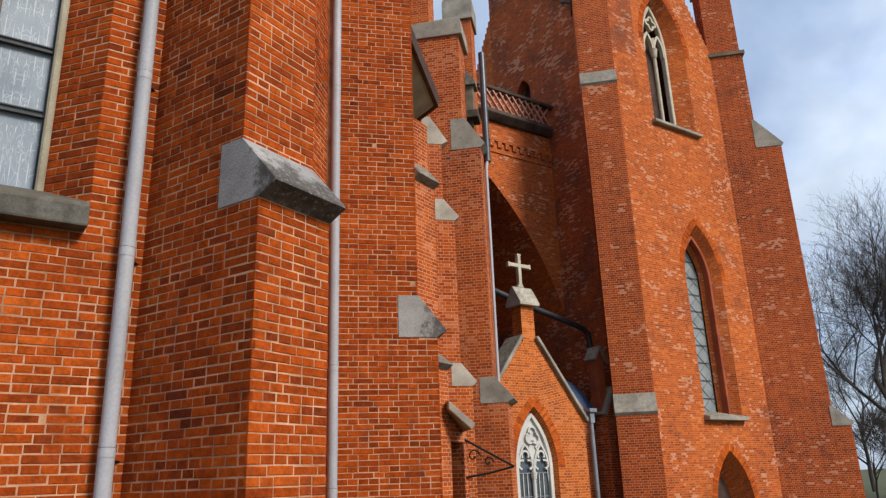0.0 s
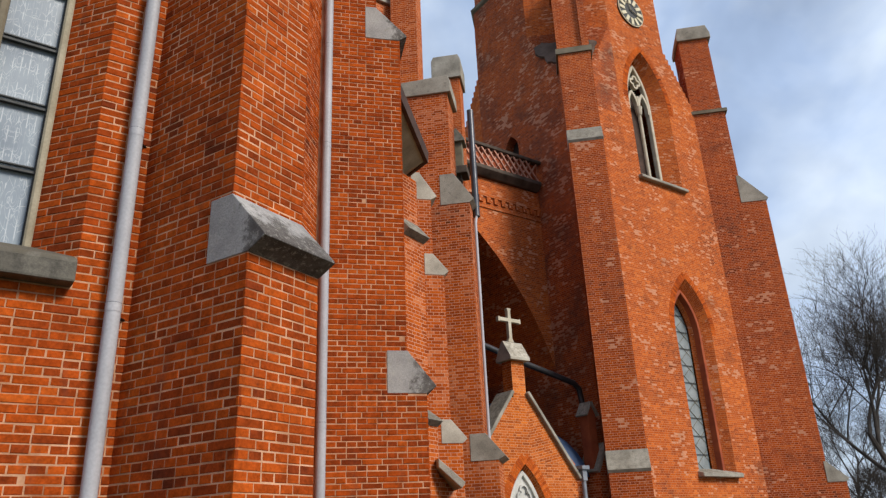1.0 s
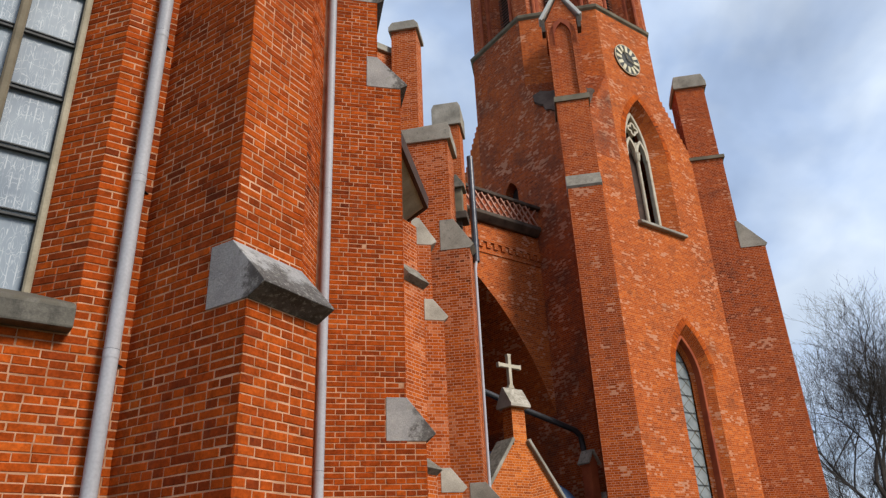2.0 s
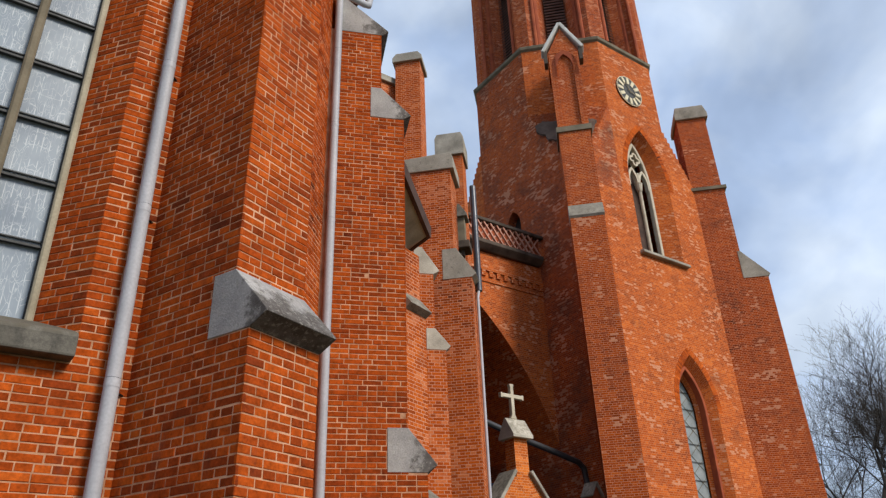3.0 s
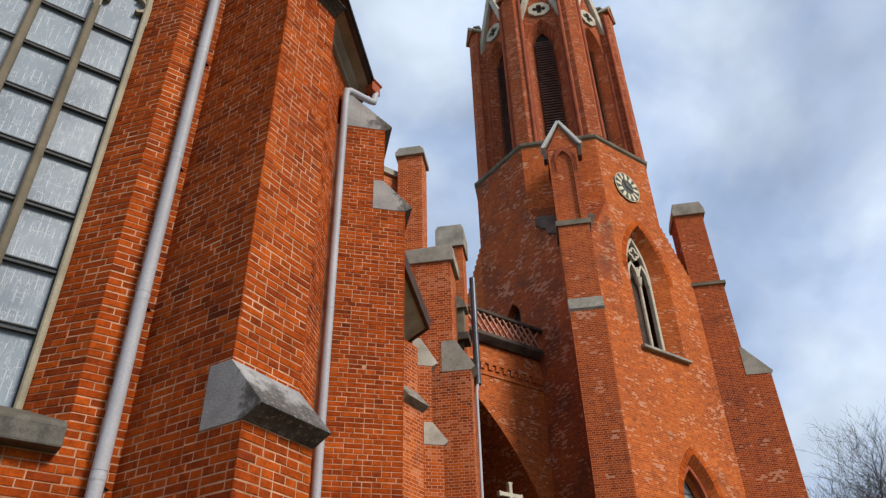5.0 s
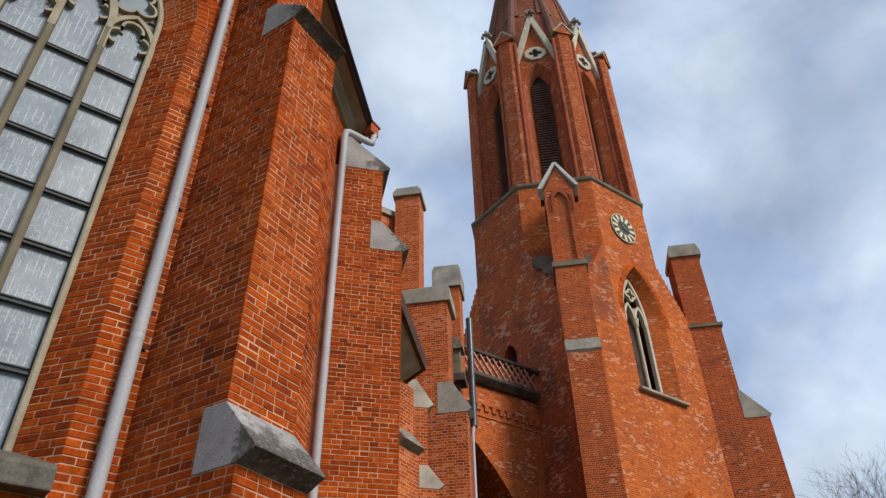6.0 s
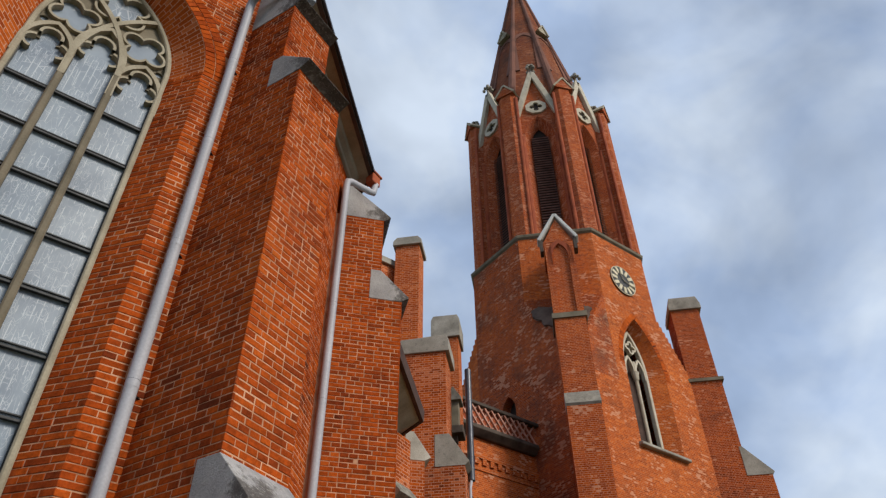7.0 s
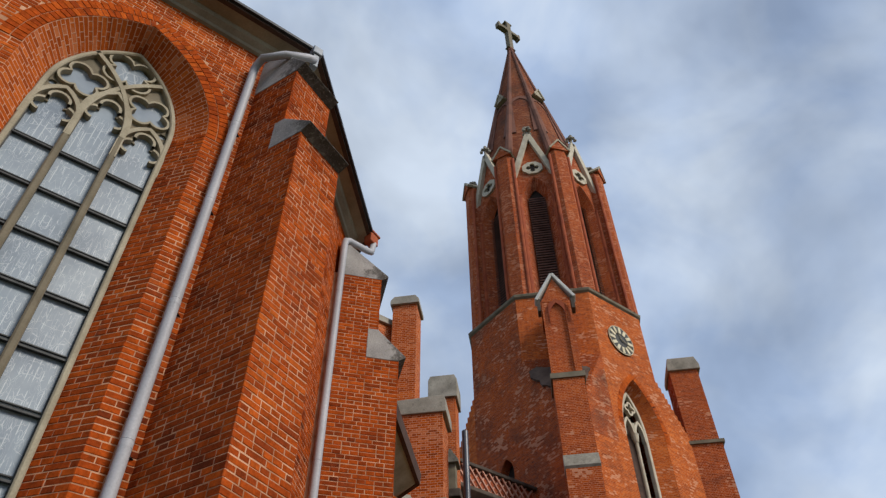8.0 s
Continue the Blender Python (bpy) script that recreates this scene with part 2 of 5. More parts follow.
M_WHITE = simple("white painted stone", (0.50, 0.49, 0.46), (0.68, 0.67, 0.63), 2.0, 0.75, 0, 0.3)
M_PIPE = simple("grey painted zinc", (0.36, 0.36, 0.39), (0.47, 0.465, 0.50), 1.4, 0.55, 0.0, 0.15, 0.35)
M_DARKPIPE = simple("dark zinc", (0.05, 0.052, 0.06), (0.11, 0.11, 0.12), 1.5, 0.35, 0.6, 0.2, 0.5)
M_IRON = simple("black iron", (0.012, 0.011, 0.010), (0.03, 0.027, 0.025), 6, 0.55, 0.7, 0.4)
M_LEAD = simple("dark lead bars", (0.035, 0.036, 0.037), (0.07, 0.07, 0.07), 8, 0.6, 0.3, 0.3)
M_ROOF = simple("dark roof sheet", (0.025, 0.026, 0.03), (0.05, 0.052, 0.06), 0.8, 0.5, 0.3, 0.3)
M_BLUE = simple("blue-grey roof sheet", (0.03, 0.055, 0.12), (0.06, 0.10, 0.19), 0.8, 0.75, 0.0, 0.3)
M_SOFFIT = simple("stained soffit plaster", (0.20, 0.165, 0.12), (0.38, 0.33, 0.25), 1.5, 0.9, 0, 0.4)
# wood lightened to carry the light caught on the board edges
M_LOUVRE = simple("lightened louvre boards", (0.10, 0.050, 0.040), (0.20, 0.105, 0.085), 3, 0.8, 0, 0.4)
M_LATTICE = simple("pale moulded brick", (0.42, 0.19, 0.13), (0.62, 0.34, 0.26), 3, 0.85, 0, 0.4)
M_WOOD = simple("dark louvre wood", (0.045, 0.026, 0.020), (0.10, 0.055, 0.042), 3, 0.8, 0, 0.4)
# near-black colour stands for the darkness inside openings
M_DARK = simple("near-black opening shade", (0.02, 0.016, 0.014), (0.04, 0.03, 0.026), 2, 0.95, 0, 0.2)
# soot plus a darker tint and mortar that deepen the side wall's shade
M_SHOULDER = brick_wall_material("sooty shaded brickwork", 0.75, (0.40, 0.20, 0.13), (0.92, 0.90, 1.1), 0.44, 0.65)
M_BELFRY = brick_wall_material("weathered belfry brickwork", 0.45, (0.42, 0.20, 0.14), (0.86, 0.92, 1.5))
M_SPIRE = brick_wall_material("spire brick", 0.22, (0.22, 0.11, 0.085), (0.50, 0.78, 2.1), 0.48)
M_SOOT = simple("sooty stone", (0.045, 0.034, 0.027), (0.13, 0.10, 0.08), 2.0, 0.9, 0, 0.5)
M_OLIVE = simple("weathered stone mullion", (0.13, 0.11, 0.075), (0.24, 0.20, 0.14), 2.2, 0.85, 0, 0.5)
M_CEMENT = simple("dark cement patch", (0.075, 0.055, 0.045), (0.19, 0.14, 0.11), 1.8, 0.95, 0, 0.8)
M_OLDSTONE = stone_material("sooty mossy stone", 0.72, 0.47)
M_GLASS = glass_material()
M_SILL = stone_material("blackened sill stone", 0.38, 0.44)
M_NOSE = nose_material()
M_HOPPER = simple("dull blue-grey zinc", (0.17, 0.19, 0.22), (0.28, 0.30, 0.34), 3, 0.5, 0.2, 0.2)
M_PALER = simple("bleached gable stone", (0.42, 0.37, 0.28), (0.60, 0.54, 0.43), 2.5, 0.85, 0, 0.5)
M_RED = simple("moulded red brick", (0.24, 0.045, 0.020), (0.44, 0.105, 0.035), 1.6, 0.85, 0, 0.5)
M_OLDGLASS = simple("dusty leaded glass", (0.19, 0.22, 0.23), (0.32, 0.35, 0.36), 2.2, 0.3, 0, 0.1, 0.4)
M_DARKGLASS = simple("dark window glass", (0.05, 0.06, 0.075), (0.11, 0.13, 0.15), 2.5, 0.12, 0, 0.05, 0.5)
M_DIAL = simple("black dial", (0.02, 0.02, 0.02), (0.05, 0.05, 0.045), 3, 0.5, 0, 0.2)
M_GILT = simple("pale gilt", (0.52, 0.45, 0.29), (0.68, 0.60, 0.42), 3, 0.4, 0.2, 0.2)
M_GRASS = simple("rough grass", (0.045, 0.055, 0.02), (0.10, 0.10, 0.045), 0.6, 0.95, 0, 0.8)
M_BARK = simple("grey bark", (0.030, 0.025, 0.022), (0.070, 0.058, 0.050), 3, 0.9, 0, 0.6)


# ---------------------------------------------------------------- helpers
def link(name, bm, mat, parent=None, matrix=None, label="", smooth=False):
    me = bpy.data.meshes.new(name)
    bm.normal_update()
    bm.to_mesh(me)
    bm.free()
    me.materials.append(mat)
    if smooth:
        for p in me.polygons:
            p.use_smooth = True
    ob = new(name, me)
    if parent:
        ob.parent = parent
    if matrix is not None:
        ob.matrix_basis = matrix
    if label:
        ob["label"] = label
    return ob


def part(name, bm, mat, parent, label="", smooth=False):
    return link(name, bm, mat, parent, None, label, smooth)


def empty(name, matrix, label, category, group=""):
    ob = new(name)
    ob.empty_display_size = 0.3
    ob.matrix_basis = matrix
    return tagged(ob, label, category, group)


def basis(origin, x, z=(0, 0, 1)):
    """A frame at origin with its x axis along x (level) and z up."""
    x = Vector((x[0], x[1], 0)).normalized()
    z = Vector(z)
    y = z.cross(x)
    o = Vector(origin) if len(origin) == 3 else Vector((origin[0], origin[1], 0))
    return Matrix(((x.x, y.x, z.x, o.x), (x.y, y.y, z.y, o.y), (x.z, y.z, z.z, o.z), (0, 0, 0, 1)))


def face(bm, pts, uvs=None):
    if not bm.loops.layers.uv:
        bm.loops.layers.uv.new("UVMap")
    f = bm.faces.new([bm.verts.new(p) for p in pts])
    layer = bm.loops.layers.uv.get("UVMap")
    if uvs:
        for loop, uv in zip(f.loops, uvs):
            loop[layer].uv = uv
    return f


def prism(bm, poly, z0, z1, top=True):
    """An upright prism on a plan polygon (counter-clockwise), with UVs in metres along each side."""
    u = 0.0
    for i, a in enumerate(poly):
        b = poly[(i + 1) % len(poly)]
        w = math.dist(a, b)
        face(bm, [(*a, z0), (*b, z0), (*b, z1), (*a, z1)], [(u, z0), (u + w, z0), (u + w, z1), (u, z1)])
        u += w + 0.37
    if top:
        face(bm, [(*p, z1) for p in poly], [tuple(p) for p in poly])
    face(bm, [(*p, z0) for p in reversed(poly)], [tuple(p) for p in reversed(poly)])
    return bm


def block(bm, x0, x1, y0, y1, z0, z1):
    return prism(bm, [(x0, y0), (x1, y0), (x1, y1), (x0, y1)], z0, z1)


def rounded(bm, width=0.012, segments=2):
    bmesh.ops.remove_doubles(bm, verts=bm.verts, dist=1e-5)
    bmesh.ops.bevel(bm, geom=[e for e in bm.edges if e.calc_face_angle(0) > 0.5], offset=width, segments=segments, affect="EDGES", profile=0.6)
    return bm


def profile(bm, pts, y0, y1):
    """Extrudes an (x, z) outline, counter-clockwise seen from -y, from y0 to y1."""
    n = len(pts)
    face(bm, [(x, y0, z) for x, z in pts], [(x, z) for x, z in pts])
    face(bm, [(x, y1, z) for x, z in reversed(pts)], [(x, z) for x, z in reversed(pts)])
    for i in range(n):
        (xa, za), (xb, zb) = pts[i], pts[(i + 1) % n]
        w = math.dist(pts[i], pts[(i + 1) % n])
        face(bm, [(xb, y0, zb), (xa, y0, za), (xa, y1, za), (xb, y1, zb)], [(0, w), (0, 0), (y1 - y0, 0), (y1 - y0, w)])
    return bm


def tube(bm, pts, r, sides=10, r_end=None, cap=True):
    """A round pipe along a list of points."""
    pts = [Vector(p) for p in pts]
    rings = []
    ref = None
    for i, p in enumerate(pts):
        d = ((pts[min(i + 1, len(pts) - 1)] - p).normalized() + (p - pts[max(i - 1, 0)]).normalized()).normalized()
        if ref is None:
            ref = d.orthogonal().normalized()
        a = (ref - d * ref.dot(d)).normalized()
        b = d.cross(a)
        rr = r if r_end is None else r + (r_end - r) * i / (len(pts) - 1)
        rings.append([bm.verts.new(p + (a * math.cos(t) + b * math.sin(t)) * rr) for t in [2 * math.pi * k / sides for k in range(sides)]])
    for q, s in zip(rings, rings[1:]):
        for k in range(sides):
            bm.faces.new((q[k], q[(k + 1) % sides], s[(k + 1) % sides], s[k]))
    if cap:
        bm.faces.new(list(reversed(rings[0])))
        bm.faces.new(rings[-1])
    return bm


def bar(bm, a, b, w, d, up=(0, 1, 0)):
    """A rectangular bar from a to b; w across, d along up."""
    a, b, up = Vector(a), Vector(b), Vector(up)
    t = (b - a).normalized()
    s = t.cross(up).normalized()
    up = s.cross(t)
    ring = [s * w / 2 + up * d / 2, -s * w / 2 + up * d / 2, -s * w / 2 - up * d / 2, s * w / 2 - up * d / 2]
    lo, hi = [a + r for r in ring], [b + r for r in ring]
    for i in range(4):
        j = (i + 1) % 4
        face(bm, [lo[j], lo[i], hi[i], hi[j]])
    face(bm, lo)
    face(bm, list(reversed(hi)))
    return bm


def sweep_flat(bm, line, w, y0, y1, closed=False):
    """A band of width w along a line of (x, z) points, from depth y0 (front) to y1, upright in the xz plane."""
    n = len(line)
    left, right = [], []
    for i in range(n):
        p = Vector(line[i])
        a = Vector(line[(i - 1) % n]) if closed or i else p
        b = Vector(line[(i + 1) % n]) if closed or i < n - 1 else p
        d = (b - a).normalized()
        o = Vector((-d.y, d.x)) * w / 2
        left.append(p + o)
        right.append(p - o)
    for i in range(n if closed else n - 1):
        j = (i + 1) % n
        a, b, c, d = left[i], left[j], right[j], right[i]
        for q, y in (((a, b, c, d), y0), ((d, c, b, a), y1)):
            face(bm, [(v.x, y, v.y) for v in q])
        face(bm, [(b.x, y0, b.y), (a.x, y0, a.y), (a.x, y1, a.y), (b.x, y1, b.y)])
        face(bm, [(d.x, y0, d.y), (c.x, y0, c.y), (c.x, y1, c.y), (d.x, y1, d.y)])
    return bm


def arch(cx, hw, z0, spring, rise, n=10):
    """A pointed arch outline from its right foot over the apex to its left foot."""
    r = (hw * hw + rise * rise) / (2 * hw)
    top = math.asin(min(1, rise / r))
    right = [(cx + hw - r + r * math.cos(top * k / n), spring + r * math.sin(top * k / n)) for k in range(n + 1)]
    left = [(2 * cx - x, z) for x, z in reversed(right[:-1])]
    return [(cx + hw, z0)] + right + left + [(cx - hw, z0)]


def inside_arch(x, z, cx, hw, z0, spring, rise):
    if z < z0 or abs(x - cx) > hw:
        return False
    if z <= spring:
        return True
    r = (hw * hw + rise * rise) / (2 * hw)
    return math.hypot(abs(x - cx) + r - hw, z - spring) < r


def arched_face(bm, x0, x1, z0, z1, outline, y=0.0):
    """A wall face in the xz plane (looking out along -y) with an arched opening."""
    def f(pts):
        face(bm, [(x, y, z) for x, z in pts], [(x, z) for x, z in pts])
    foot_r, foot_l = outline[0], outline[-1]
    f([(x0, z0), (foot_l[0], z0), (foot_l[0], z1), (x0, z1)])
    f([(foot_r[0], z0), (x1, z0), (x1, z1), (foot_r[0], z1)])
    if foot_r[1] > z0 + 1e-4:
        f([(foot_l[0], z0), (foot_r[0], z0), foot_r, foot_l])
    for a, b in zip(outline[1:-1], outline[2:-1]):
        f([b, a, (a[0], z1), (b[0], z1)])


def reveal(bm, outer, y0, inner, y1):
    u = 0.0
    for (a, b), (c, d) in zip(zip(outer, outer[1:]), zip(inner, inner[1:])):
        w, k = math.dist(a, b), math.hypot(math.dist(a, c), y1 - y0)
        face(bm, [(a[0], y0, a[1]), (c[0], y1, c[1]), (d[0], y1, d[1]), (b[0], y0, b[1])], [(0, u), (k, u), (k, u + w), (0, u + w)])
        u += w


# ---------------------------------------------------------------- bricks laid one by one
COURSE, STRETCHER, HEADER, JOINT = 0.0705, 0.241, 0.1155, 0.0105
brick_meshes = {}


def brick_corners(length, height, depth, proud):
    e = 0.004
    back = [(0, 0), (length, 0), (length, height), (0, height)]
    front = [(e, e), (length - e, e), (length - e, height - e), (e, height - e)]
    return [(u, depth, v) for u, v in back] + [(u, 0.0035 - proud, v) for u, v in back] + [(u, -proud, v) for u, v in front]


BRICK_FACES = [(8, 9, 10, 11)] + [(4 + i, 4 + (i + 1) % 4, 8 + (i + 1) % 4, 8 + i) for i in range(4)] + [(i, (i + 1) % 4, 4 + (i + 1) % 4, 4 + i) for i in range(4)]


def brick_mesh(length):
    key = round(length, 3)
    if key not in brick_meshes:
        me = bpy.data.meshes.new("brick")
        me.from_pydata(brick_corners(key, COURSE - JOINT, 0.02, 0.004), [], BRICK_FACES)
        me.materials.append(M_PIECE)
        brick_meshes[key] = me
    return brick_meshes[key]


def lay(parent, m, u0, u1, z0, z1, skip=None, near=None, seed=1, limit=300):
    """Lays bricks over a face: u along it, -y outwards, z up, in the frame m within parent. near(u, z): those laid as single parts; the rest are joined."""
    rng = random.Random(seed)
    verts, faces, singles = [], [], 0
    j = round(z0 / COURSE)
    while (j + 1) * COURSE - JOINT <= z1 + 0.03:
        z, u, i = j * COURSE, u0, 0
        if j % 2:
            u_first = HEADER
        else:
            u_first = STRETCHER if j % 4 else 0.177
        while u < u1 - 0.03:
            if i == 0:
                length = u_first
            elif j % 2:
                length = HEADER if rng.random() < 0.97 else STRETCHER
            else:
                length = STRETCHER if rng.random() < 0.90 else HEADER
            length = min(length, u1 - u)
            if u1 - (u + length + JOINT) < 0.05:
                length = u1 - u
            mid = (u + length / 2, z + 0.030)
            if not (skip and skip(*mid)):
                du, dz, dy = rng.uniform(-0.002, 0.002), rng.uniform(-0.0025, 0.0025), rng.uniform(-0.003, 0.003)
                if near and singles < limit and near(*mid):
                    ob = new("brick", brick_mesh(length))
                    ob.parent = parent
                    ob.matrix_basis = m @ pose(u + du, dy, z + dz, 0, rng.uniform(-0.5, 0.5), rng.uniform(-0.4, 0.4))
                    singles += 1
                else:
                    base = len(verts)
                    tilt = rng.uniform(-0.009, 0.009)
                    verts += [(x + u + du, y + dy, v + z + dz + (x - length / 2) * tilt) for x, y, v in brick_corners(length, COURSE - JOINT, 0.02, 0.004)]
                    faces += [tuple(base + k for k in f) for f in BRICK_FACES]
            u += length + JOINT
            i += 1
        j += 1
    if verts:
        me = bpy.data.meshes.new("brickwork")
        me.from_pydata([m @ Vector(v) for v in verts], [], faces)
        me.materials.append(M_PIECE)
        ob = new("brickwork", me)
        ob.parent = parent
        ob["kind"] = "stuff"


# ---------------------------------------------------------------- plan
def turn(deg):
    return (math.cos(radians(deg)), math.sin(radians(deg)))


OUT_A, OUT_B, OUT_C = turn(-67.5), turn(-22.5), turn(-45)
V0, V1, V2 = (-2.34, 6.13), (1.74, 6.13), (4.27, 8.70)
EAVE = 12.05


def weathering(bm, low, high, zb, zt, hw, back=0.25, lip=0.12):
    """A sloped stone set-off between two stages of a buttress, with an undercut lip."""
    pts = [(low - back, zb), (low, zb), (low + lip, zb + 0.09), (low + lip - 0.012, zb + 0.115), (high, zt), (low - back, zt)]
    if high < low - back:
        pts[-1] = (high - 0.12, zt)
        pts[0] = (high - 0.12, zb)
    profile(bm, pts, -hw - 0.011, hw + 0.011)
    return rounded(bm, 0.007)


def buttress(origin, out, width, stages, stones, label, inner=-0.5, mat=None, group="buttresses", stone=None, category="buttress", name="buttress"):
    """stages: (z0, z1, projection); stones: (low, high, z0, z1, back, lip)."""
    m = basis(origin, out)
    ob = empty(name, m, label, category, group)
    for k, (z0, z1, p) in enumerate(stages):
        bm = bmesh.new()
        block(bm, inner, p, -width / 2, width / 2, z0, z1)
        st = part("stage", bm, mat or M_BRICK, ob)
        if mat is M_MORTAR:          # faces that carry no laid bricks
            st.data.materials.append(M_BRICK)
            for i in (2, 3):
                st.data.polygons[i].material_index = 1
    for low, high, zb, zt, back, lip in stones:
        part("weathering_stone", weathering(bmesh.new(), low, high, zb, zt, width / 2, back, lip), stone or M_STONE, ob, "grey weathered stone set-off")
    return ob


# ---------------------------------------------------------------- ground
bm = bmesh.new()
face(bm, [(-900, -900, 0), (900, -900, 0), (900, 900, 0), (-900, 900, 0)])
tagged(link("ground", bm, M_GRASS), "rough winter grass round the church", "ground", kind="structure")


def arch_ring(parent, m, cx, hw, spring, rise, bands, seed=5, proud=0.012, mat=None):
    """Bricks on edge round a pointed arch; bands: pairs of distances outside the opening."""
    rng = random.Random(seed)
    v, f = [], []
    r = (hw * hw + rise * rise) / (2 * hw)
    q = [(4, 5, 6, 7), (0, 1, 5, 4), (1, 2, 6, 5), (2, 3, 7, 6), (3, 0, 4, 7)]
    for side in (1, -1):
        for ra, rb in bands:
            top = math.acos((r - hw) / (r + (ra + rb) / 2))
            steps = int(r * top / 0.078)
            for k in range(steps):
                a0, a1 = top * (k + 0.07) / steps, top * (k + 0.93) / steps
                base = len(v)
                py = -proud + rng.uniform(-0.003, 0.003)
                for y in (0.02, py):
                    for rr, aa in ((r + ra, a0), (r + rb, a0), (r + rb, a1), (r + ra, a1)):
                        v.append(m @ Vector((cx + side * (hw - r + rr * math.cos(aa)), y, spring + rr * math.sin(aa))))
                f += [tuple(base + i for i in (g if side == 1 else reversed(g))) for g in q]
    me = bpy.data.meshes.new("arch_ring")
    me.from_pydata(v, [], f)
    me.materials.append(mat or M_PIECE)
    ob = new("arch_ring", me)
    ob.parent = parent
    ob["kind"] = "stuff"
    return ob


# ---------------------------------------------------------------- choir: end wall, canted wall, eaves
def offset_line(pts, o):
    out = []
    for i, p in enumerate(pts):
        ds = []
        if i:
            ds.append((Vector(p) - Vector(pts[i - 1])).normalized())
        if i < len(pts) - 1:
            ds.append((Vector(pts[i + 1]) - Vector(p)).normalized())
        ns = [Vector((d.y, -d.x)) for d in ds]
        n = sum(ns, Vector((0, 0))).normalized()
        out.append(Vector(p) + n * (o / max(0.3, n.dot(ns[0]))))
    return out


def along(bm, pts, outline):
    """Sweeps an (offset, z) outline along a plan line; offsets are outwards (to its right)."""
    rings = [[(v.x, v.y, z) for v in offset_line(pts, o)] for o, z in outline]
    for a, b in zip(rings, rings[1:]):
        for i in range(len(pts) - 1):
            face(bm, [a[i], a[i + 1], b[i + 1], b[i]])
    return bm


WIN = dict(cx=-0.33, hw=1.133, z0=3.78, spring=9.52, rise=1.66)
INNER = dict(cx=-0.33, hw=0.815, z0=4.0, spring=9.52, rise=1.44)
W1 = basis((0, 6.13), (1, 0))
bm = bmesh.new()
outer, inner = arch(**WIN, n=14), arch(**INNER, n=14)
arched_face(bm, V0[0], V1[0], 0, EAVE, outer)
wall_1 = tagged(link("wall_south", bm, M_MORTAR, None, W1), "orange-red brick end wall with a tall traceried window", "wall", kind="structure")
bm = bmesh.new()
reveal(bm, outer, 0, inner, 0.40)
rv = part("reveal", bm, M_BRICK, wall_1, "splayed brick window reveal")
rv.data.materials.append(M_MORTAR)
for q in rv.data.polygons:        # the jamb that carries laid bricks
    if q.center.x > WIN["cx"] and q.center.z < 9.5:
        q.material_index = 1
arch_ring(wall_1, pose(0, 0, 0), WIN["cx"], WIN["hw"], WIN["spring"], WIN["rise"], ((0.005, 0.135), (0.147, 0.275)), 5, 0.010)

wall_2 = basis(V1, (V2[0] - V1[0], V2[1] - V1[1]))
W2LEN = math.dist(V1, V2)
bm = bmesh.new()
face(bm, [(0, 0, 0), (W2LEN, 0, 0), (W2LEN, 0, EAVE), (0, 0, EAVE)], [(0, 0), (W2LEN, 0), (W2LEN, EAVE), (0, EAVE)])
wall_2 = tagged(link("wall_southeast", bm, M_MORTAR, None, wall_2), "orange-red brick canted wall between two buttresses", "wall", kind="structure")
bm = bmesh.new()
for a, b in ((V2, (V2[0], 15.2)), ((-4.87, 15.2), (-4.87, 8.70)), ((-4.87, 8.70), V0)):
    w = math.dist(a, b)
    face(bm, [(*a, 0), (*b, 0), (*b, EAVE), (*a, EAVE)], [(0, 0), (w, 0), (w, EAVE), (0, EAVE)])
tagged(link("wall_east", bm, M_BRICK), "red brick side walls of the choir", "wall", kind="structure")

CHOIR = [(-4.87, 15.2), (-4.87, 8.70), V0, V1, V2, (V2[0], 15.2)]
bm = along(bmesh.new(), CHOIR, [(0.0, 11.90), (0.05, 11.92), (0.07, 11.97), (0.15, 12.03), (0.18, 12.09), (0.36, 12.12)])
tagged(link("cornice", bm, M_SOFFIT), "stained plaster cornice under the choir eaves", "cornice", kind="structure")
bm = along(bmesh.new(), CHOIR, [(0.36, 12.115), (0.43, 12.13), (0.43, 12.22)])
tagged(link("soffit", bm, M_WOOD), "dark boarded soffit under the choir eaves", "soffit", kind="structure")
roof_pts = offset_line(CHOIR, 0.46)
bm = along(bmesh.new(), CHOIR, [(0.43, 12.17), (0.48, 12.17), (0.48, 12.23), (0.43, 12.25)])
top = (-0.30, 11.5, 20.5)
for a, b in zip(roof_pts, roof_pts[1:]):
    face(bm, [(a.x, a.y, 12.23), (b.x, b.y, 12.23), top])
tagged(link("choir_roof", bm, M_ROOF), "dark sheet-metal choir roof with a thin edge", "roof", kind="structure")

# window: frame, mullions, tracery, panes
win = tagged(new("window_1"), "tall pointed church window with three lights and pale stone tracery", "window", kind="structure")
win.matrix_basis = W1 @ pose(0, 0.40, 0)
WC, WH, WS, WR = -0.33, 0.82, 9.52, 1.44
bm = bmesh.new()
sweep_flat(bm, arch(WC, WH - 0.03, 4.0, WS, WR - 0.03, 16), 0.065, -0.06, 0.12)
part("window_frame", rounded(bm, 0.015, 1), M_PALE, win, "pale weathered stone frame")
for x in (-0.29, 0.25):
    bm = bar(bmesh.new(), (WC + x + 0.02, 0.02, 4.0), (WC + x + 0.02, 0.02, 9.30), 0.082, 0.15)
    part("mullion", rounded(bm, 0.02, 1), M_OLIVE, win)
LIGHTS = [(WC - 0.53, 0.24), (WC, 0.25), (WC + 0.53, 0.24)]


